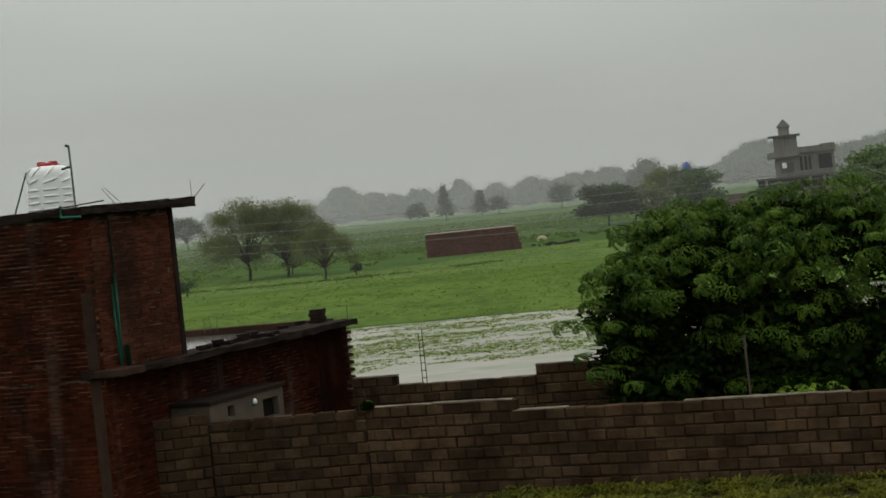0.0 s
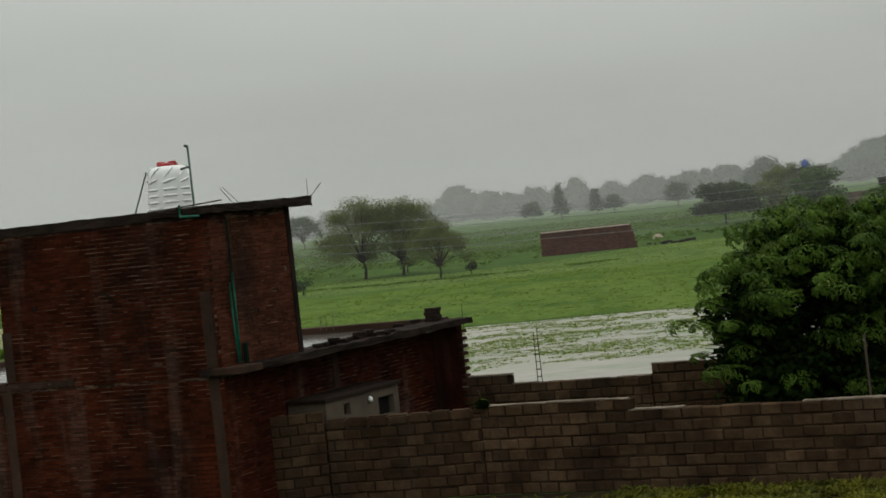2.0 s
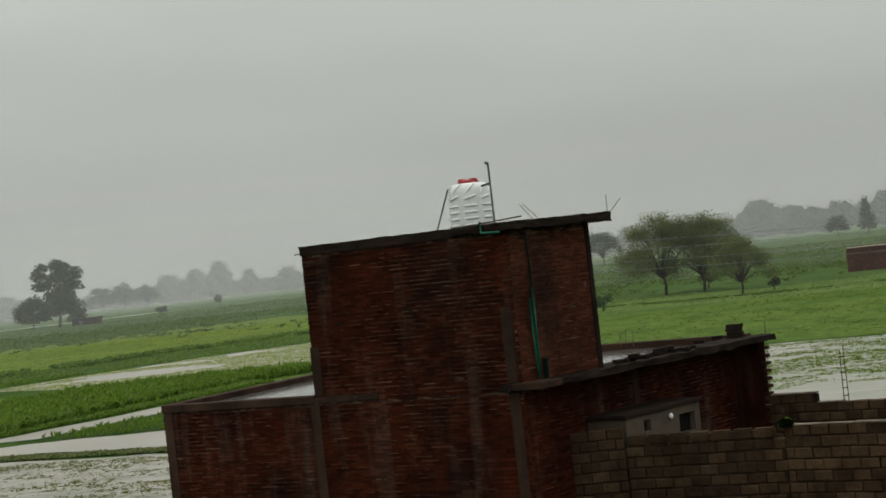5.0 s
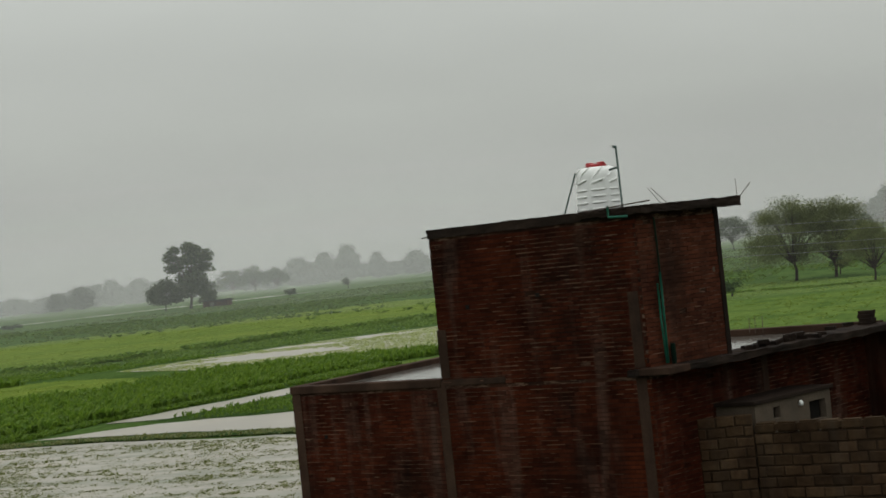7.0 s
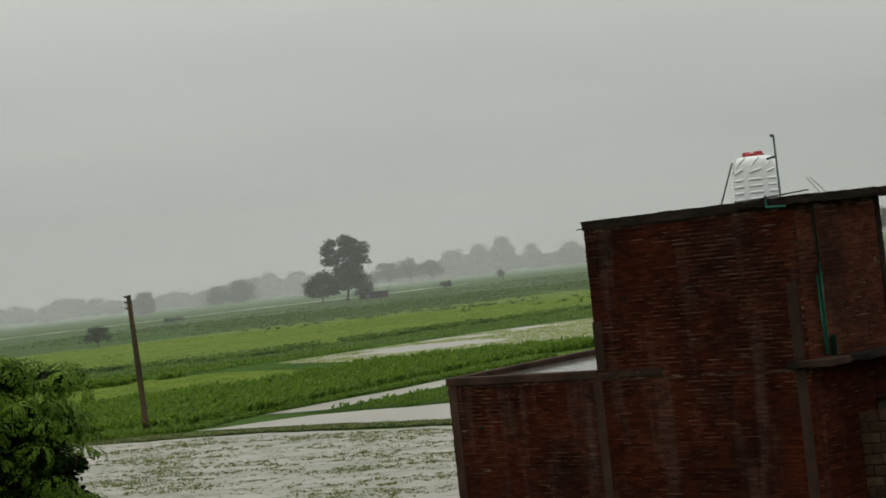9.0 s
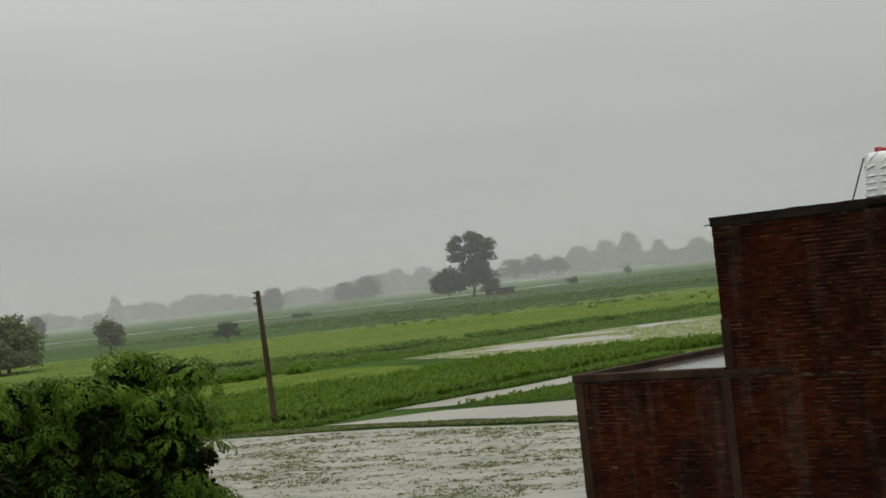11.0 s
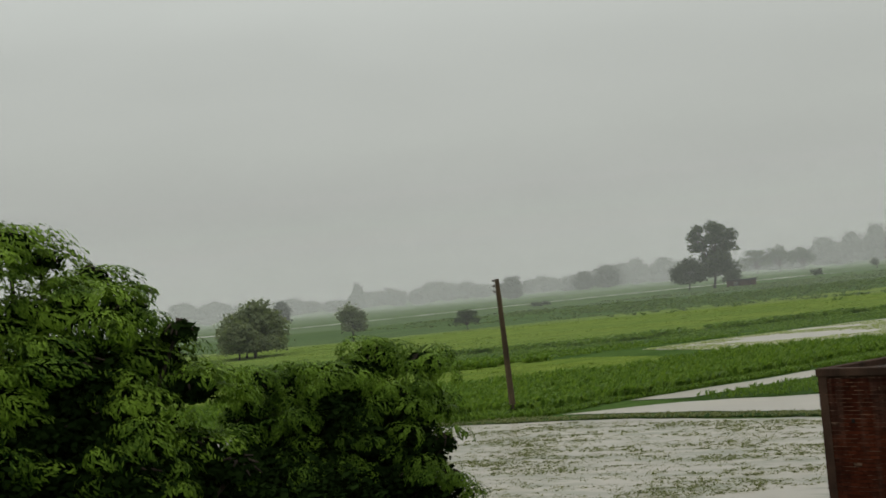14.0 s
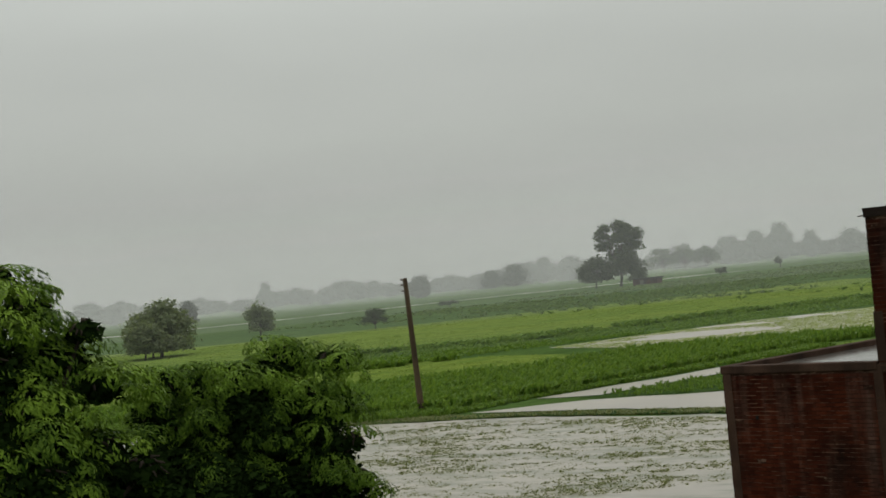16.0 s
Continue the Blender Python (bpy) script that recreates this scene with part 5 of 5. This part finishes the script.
# ---- pole, wires, brick stack and field things ----
base = Vector((-39.8, 58.9, 0))
pole = thing("utility_pole", base, "leaning weathered wooden pole at the flooded field's edge", "pole")
ptop = base + Vector((-0.2, 0, 5.69))
part("shaft", Solid().tube([base - Vector((0, 0, 0.2)), base.lerp(ptop, 0.5), ptop], [0.138, 0.12, 0.096], 6).mesh("shaft", M_POLE, True), pole)
for z in (5.62, 5.4, 5.15):
    c = base.lerp(ptop, z / 5.72)
    part("insulator_peg", Solid().tube([c, c + Vector((-0.2, -0.06, 0.05))], [0.03, 0.045], 6).mesh("insulator_peg", M_STEEL), pole)

wa, wb = Vector((-15.5, 60.0, 0)), Vector((26.0, 62.0, 0))
for q, lab in ((wa, "concrete power pole behind the house"), (wb, "concrete power pole beyond the yard")):
    pp = thing("power_pole", q, lab, "pole")
    part("shaft", Solid().tube([q - Vector((0, 0, 0.2)), q + Vector((0, 0, 5.95))], [0.16, 0.11], 6).mesh("shaft", M_PLASTER), pp)
    part("crossarm", Solid().box(q.x - 0.06, q.x + 0.06, q.y - 0.7, q.y + 0.7, 5.7, 5.8).mesh("crossarm", M_STEEL), pp)
for i, (z, off) in enumerate(((5.80, -0.6), (5.48, 0.0), (5.06, 0.5), (4.77, -0.3))):
    pts = [wa.lerp(wb, t) + Vector((0, off, z - 0.66 * (1 - (2 * t - 1) ** 2))) for t in np.linspace(0, 1, 17)]
    tagged(new("power_wire", Solid().tube(pts, 0.0075, 4).mesh("power_wire", M_WIRE)), "thin power wire sagging between poles", "wire", "power wires")

stack = thing("brick_stack", (2.6, 175, 0), "long low stack of red bricks in the meadow", "brick stack")
core = Solid().hexa([(-2.2, 174.7, 0), (7.5, 174.0, 0), (7.6, 177, 0), (-2.1, 177.5, 0), (-2.2, 174.8, 2.24), (6.95, 174.2, 2.3), (7.0, 176.9, 2.3), (-2.1, 177.4, 2.24)])
part("core", core.mesh("core", M_MORTAR), stack)
rows_s = Solid()
srng = random.Random(12)
for r in range(24):
    z, x = 0.0 + r * 0.097, -2.3 + srng.uniform(0, 0.1)
    while x < 7.55 - 0.024 * r:
        t = (x + 2.2) / 9.7
        y = 174.66 - 0.7 * t + 0.004 * r + srng.uniform(-0.02, 0.02)
        rows_s.box(x, x + 0.225, y - 0.04, y + 0.2, z, z + 0.088)
        x += 0.24
bricks_ob = part("bricks", rows_s.mesh("bricks", surface("stack_brick", (0.118, 0.048, 0.036), (0.092, 0.040, 0.031), 0.4, 0.7, 0.3, 0.01, 20, "island", 0.3)), stack, "courses of stacked red bricks")
bricks_ob["kind"] = "stuff"
part("cap", Solid().hexa([(-2.25, 174.6, 2.33), (6.95, 173.98, 2.34), (7.0, 177, 2.38), (-2.1, 177.5, 2.37), (-2.25, 174.6, 2.39), (6.95, 173.98, 2.40), (7.0, 177, 2.44), (-2.1, 177.5, 2.43)]).mesh("cap", surface("pale_stack_top", (0.30, 0.22, 0.19), (0.22, 0.15, 0.12), 1.0)), stack, "pale top")
heap = thing("straw_heap", (11.0, 198, 0), "small pale straw heap in the field", "heap")
part("heap_body", Solid().lathe([(0.7, 0), (0.62, 0.2), (0.38, 0.45), (0.0, 0.58)], 12, (11.0, 198, 0)).mesh("heap_body", surface("straw", (0.36, 0.32, 0.22), (0.28, 0.25, 0.17), 2.0), True), heap)
rubble = Solid()
for i in range(40):
    x, y = 8.2 + srng.uniform(0, 5.5), 176 + srng.uniform(-1.5, 6)
    w = srng.uniform(0.1, 0.3)
    rubble.box(x, x + w * 1.6, y, y + w, -0.02, w * 0.7)
tagged(new("rubble", rubble.mesh("rubble", M_SLAB)), "dark rubble strewn beside the brick stack", "rubble", kind="stuff")

hut = thing("hut", (-170, 346, 0), "low dark field hut with an open front", "hut")
part("wall", Solid().box(-173, -167, 346.2, 349, 0, 1.5).mesh("wall", M_BRICK), hut)
part("roof", Solid().box(-173.3, -166.7, 345.4, 349.3, 1.5, 1.75).mesh("roof", M_SLAB), hut)
part("doorway", Solid().box(-171.2, -170.2, 346.12, 346.2, 0, 1.2).mesh("doorway", M_PLASTER), hut)


# ---- village houses ----
V0 = Vector((50.0, 246.0))
VD = Vector((0.97, -0.2)).normalized()
VN = Vector((VD.y, -VD.x))


def vat(x, y, z):
    p = V0 + VD * x - VN * y
    return (p.x, p.y, z)


def vbox(name, spans, mat, parent, label="", bevel=0.0):
    s = Solid()
    for b in spans:
        s.box(*b, at=vat)
    return part(name, s.mesh(name, mat), parent, label, bevel)


villa = thing("village_house", (50, 248, 0), "unfinished grey concrete house with a stair tower and pointed cap", "house")
M_GREYV = surface("grey_render", (0.22, 0.20, 0.18), (0.15, 0.137, 0.125), 0.4, 0.85, 0.4, 0.02, 8, streak=(0.07, 0.062, 0.055), streak_amount=0.6)
M_GREYD = surface("dark_render", (0.10, 0.092, 0.085), (0.07, 0.064, 0.06), 0.5, 0.85, 0.3, 0.02, 8)
vbox("wall", [(-1.6, 1.8, 0, 5, 0, 10.0)], M_GREYV, villa, "grey stair tower")
vbox("tower_slab", [(-2.3, 2.3, -0.6, 5.4, 10.0, 10.25)], M_GREYD, villa, "jutting tower roof slab", 0.04)
vbox("balcony_slab", [(-2.6, 1.9, -0.9, 1.0, 6.9, 7.1)], M_GREYD, villa, "jutting balcony slab", 0.03)
vbox("balcony_rail", [(-2.6, -2.45, -0.9, 1.0, 7.1, 7.8), (-2.45, 1.9, -0.9, -0.78, 7.1, 7.8)], M_GREYV, villa, "solid balcony rail")
vbox("lantern", [(-0.75, 0.85, 0.6, 2.4, 10.25, 11.4)], M_GREYV, villa, "small lantern room")
cap = Solid()
cap.v = [vat(-1.0, 0.4, 11.4), vat(1.1, 0.4, 11.4), vat(1.1, 2.6, 11.4), vat(-1.0, 2.6, 11.4), vat(0.05, 1.5, 12.6)]
cap.f = [(0, 1, 4, 4), (1, 2, 4, 4), (2, 3, 4, 4), (3, 0, 4, 4)]
capbm = bmesh.new()
cv = [capbm.verts.new(p) for p in cap.v]
for tri in ((0, 1, 4), (1, 2, 4), (2, 3, 4), (3, 0, 4), (3, 2, 1, 0)):
    capbm.faces.new([cv[i] for i in tri])
capme = bpy.data.meshes.new("pointed_cap")
capbm.to_mesh(capme)
capbm.free()
capme.materials.append(M_GREYD)
part("pointed_cap", capme, villa, "pointed concrete cap")
vbox("wall", [(1.8, 6.9, 1.2, 7, 0, 7.2)], M_GREYV, villa, "grey main block")
vbox("roof", [(1.8, 7.1, 1.0, 7.2, 7.2, 7.5)], M_GREYD, villa, "flat roof edge", 0.03)
vbox("parapet", [(1.8, 5.0, 1.0, 1.2, 7.5, 8.3), (5.0, 7.1, 1.0, 1.2, 7.5, 8.5)], M_GREYV, villa, "unfinished parapet")
vbox("window", [(4.6, 6.5, 1.12, 1.2, 4.9, 7.0)], M_DARK, villa, "large dark opening")
for x in (1.95, 2.6, 3.2):
    vbox("window", [(x, x + 0.35, 1.12, 1.2, 4.9, 6.9)], M_DARK, villa, "narrow dark opening")
vbox("window", [(-0.9, 1.1, -0.06, 0, 4.6, 6.2)], M_GREYD, villa, "recessed opening")
vbox("white_panel", [(-0.6, 0.05, -1.0, -0.94, 5.45, 6.2)], M_TANK, villa, "white board on the wall")
vbox("lower_roof", [(-4.5, 8.2, -1.5, 1.0, 3.9, 4.2)], M_GREYD, villa, "lower roof slab", 0.03)
vbox("wall", [(-4.3, 8.0, -1.2, 0, 0, 3.9)], M_SLAB, villa, "dark lower wall")
for x in (-3.2, 3.0, 5.0, 7.0):
    vbox("pier", [(x, x + 0.35, -1.45, -1.2, 0, 3.9)], M_GREYV, villa, "pier")

yard = thing("yard_wall", (44, 235, 0), "long brown yard wall below the village houses", "wall", kind="structure")
vbox("panel", [(-9, 5, -12, -11.6, 0, 2.6), (5, 11, -10, -9.6, 0, 2.9)], surface("mud_brick", (0.13, 0.09, 0.07), (0.09, 0.065, 0.05), 0.5), yard)
barn = thing("farm_building", (38, 300, 0), "low grey farm building with a blue roof tank", "house")
s = Solid().box(41.5, 46.6, 300, 306, 0, 6.7)
part("wall", s.mesh("wall", M_GREYV), barn)
part("roof", Solid().box(41.3, 46.8, 299.7, 306.3, 6.7, 6.95).mesh("roof", M_GREYD), barn)
part("roof_tank", Solid().lathe([(0.0, 6.95), (0.62, 6.95), (0.66, 7.2), (0.6, 7.9), (0.3, 8.15), (0.28, 8.35), (0.0, 8.4)], 16, (43.6, 301.5, 0)).mesh("roof_tank", M_BLUE, True), barn, "blue plastic roof tank")
part("door", Solid().box(44, 45.2, 299.94, 300, 0, 2.2).mesh("door", M_DARK), barn)


# ---- rain haze over the plain ----
def drizzle(name, amount):
    """Fine rain hanging in the air: mostly clear, the rest scatters the light of the whole sky."""
    k = Nodes(name)
    k.mat.cycles.use_bump_map_correction = False
    up, down = k.n.new("ShaderNodeCombineXYZ"), k.n.new("ShaderNodeCombineXYZ")
    up.inputs["Z"].default_value, down.inputs["Z"].default_value = 1.0, -1.0
    d, t = k.n.new("ShaderNodeBsdfDiffuse"), k.n.new("ShaderNodeBsdfTranslucent")
    for b, nrm in ((d, up), (t, down)):
        b.inputs["Color"].default_value = (0.266, 0.277, 0.262, 1)
        k.l.new(nrm.outputs[0], b.inputs["Normal"])
    add, clear, m = k.n.new("ShaderNodeAddShader"), k.n.new("ShaderNodeBsdfTransparent"), k.n.new("ShaderNodeMixShader")
    k.l.new(d.outputs[0], add.inputs[0])
    k.l.new(t.outputs[0], add.inputs[1])
    sep = k.n.new("ShaderNodeSeparateXYZ")
    k.l.new(k.geo.outputs["Position"], sep.inputs[0])
    west = k.range(sep.outputs["X"], -420.0, 120.0, 1.4, 0.5)        # the shower hangs to the west
    thick = k.range(sep.outputs["Z"], 12.0, 48.0, amount, 0.0)       # thins out upwards
    uneven = k.range(k.noise(0.012, 3.0), 0.3, 0.7, 0.75, 1.2)
    mul = k.n.new("ShaderNodeMath")
    mul.operation = "MULTIPLY"
    k.l.new(thick, mul.inputs[0])
    k.l.new(uneven, mul.inputs[1])
    mul2 = k.n.new("ShaderNodeMath")
    mul2.operation = "MULTIPLY"
    k.l.new(mul.outputs[0], mul2.inputs[0])
    k.l.new(west, mul2.inputs[1])
    k.l.new(mul2.outputs[0], m.inputs[0])
    k.l.new(clear.outputs[0], m.inputs[1])
    k.l.new(add.outputs[0], m.inputs[2])
    k.l.new(m.outputs[0], k.out.inputs[0])
    return k.mat


for dist, amount in ((130, 0.035), (215, 0.06), (320, 0.075), (470, 0.10), (600, 0.14), (740, 0.24)):
    ang = np.radians(np.linspace(-60, 95, 63))
    v = np.concatenate([np.stack([-np.sin(ang) * dist, np.cos(ang) * dist, np.full(63, z)], 1) for z in (0.06, 50.0)])
    i = np.arange(62)
    ob = new("rain_haze", mesh_from("rain_haze", v, np.stack([i + 1, i, i + 63, i + 64], 1), drizzle("drizzle", amount), True))
    tagged(ob, "pale veil of fine rain over the far fields", "rain haze", "rain haze", "stuff")

# ---- house bricks ----
def brick_face(a, b, z0, z1, wall, pieces, seed, proud=0.012, mat=None, bare=-0.02):
    """Running bond on the face from a to b; the stretch named in pieces gets single bricks."""
    rng = random.Random(seed)
    a, b = Vector(a[:2]), Vector(b[:2])
    length, d = (b - a).length, (b - a).normalized()
    n = Vector((d.y, -d.x))
    turn = math.degrees(math.atan2(d.y, d.x))
    V, F = [], []
    rows_n = int((z1 - z0) / 0.083)
    for r in range(rows_n):
        z = z0 + r * 0.083
        for x0, x1 in course(rng, length, 0.238, 0.083, -0.119 * (r % 2)):
            x1 += 0.018
            if rng.random() < 0.006:
                continue
            out = proud * rng.uniform(0.4, 1.5)
            if pieces and pieces[0] <= x0 and x1 <= pieces[1] and pieces[2] <= z <= pieces[3]:
                ob = new("brick", block_shape("brick", x1 - x0, 0.05, 0.068, M_BRICK_ONE))
                ob.parent = wall
                p = a + d * x0 + n * out
                ob.matrix_world = pose(p.x, p.y, z, 0, rng.uniform(-0.5, 0.5), turn)
                ob.matrix_parent_inverse = Matrix.Translation(-Vector(wall.parent.location) - Vector(wall.location))
                continue
            k = len(V)
            for y in (-0.02, out):
                for x, zz in ((x0, z), (x1, z), (x1, z + 0.068), (x0, z + 0.068)):
                    p = a + d * x + n * y
                    V.append((p.x, p.y, zz + rng.uniform(-0.002, 0.002)))
            F += [(k + 4, k + 5, k + 6, k + 7), (k, k + 1, k + 5, k + 4), (k + 1, k + 2, k + 6, k + 5), (k + 2, k + 3, k + 7, k + 6), (k + 3, k, k + 4, k + 7)]
    lips = Solid()                               # mortar squeezed out of the joints, broken along each course
    for r in range(1, rows_n):
        x, z = rng.uniform(0, 0.4), z0 + r * 0.083 - 0.0145
        while x < length - 0.05:
            w = min(rng.uniform(0.06, 0.42), length - x)
            if noise.noise(Vector((x * 0.7, z * 0.9, seed))) + rng.uniform(-0.35, 0.35) > bare:
                lift, h = proud * rng.uniform(0.9, 2.2), rng.uniform(0.009, 0.019)
                lips.hexa([(*(a + d * xx + n * y), z + dz) for dz in (0, h) for xx, y in ((x, lift), (x + w, lift * rng.uniform(0.7, 1.1)), (x + w, -0.01), (x, -0.01))])
            x += w + rng.uniform(0.02, 0.35)
    ob = part("mortar_lip", lips.mesh("mortar_lip", M_LIP), wall, "pale mortar smeared along the joints")
    ob["kind"] = "stuff"
    ob = part("brickwork", mesh_from("brickwork", V, F, mat or M_BRICK), wall, "courses of wet red brick")
    ob["kind"] = "stuff"


brick_face(H(-WIDE, 0, 0), H(0, 0, 0), 0.0, ROOF - 0.02, wall_low, None, 61, bare=0.18)
brick_face(H(-4.69, 0, 0), H(0, 0, 0), ROOF + 0.02, TOP - 0.02, wall_up, (2.0, 4.45, 3.3, 5.6), 62)
brick_face(H(-0.32, 0.7, 0), H(-0.32, DEEP, 0), 0.0, ROOF - 0.02, wall_low, None, 63, bare=0.22)
brick_face(H(0, 0, 0), H(0, 0.7, 0), 0.0, ROOF - 0.02, wall_low, None, 65, bare=0.18)
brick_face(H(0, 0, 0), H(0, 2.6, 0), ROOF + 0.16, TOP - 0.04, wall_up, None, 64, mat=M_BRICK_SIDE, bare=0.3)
# toothed brick ends at the far corner
for i in range(1, 33, 2):
    z = 0.05 + i * 0.085
    part("brick", Solid().box(0.19, 0.29, DEEP - 0.4, DEEP - 0.14, z, z + 0.075, at=H).mesh("brick", M_BRICK_ONE), wall_low)
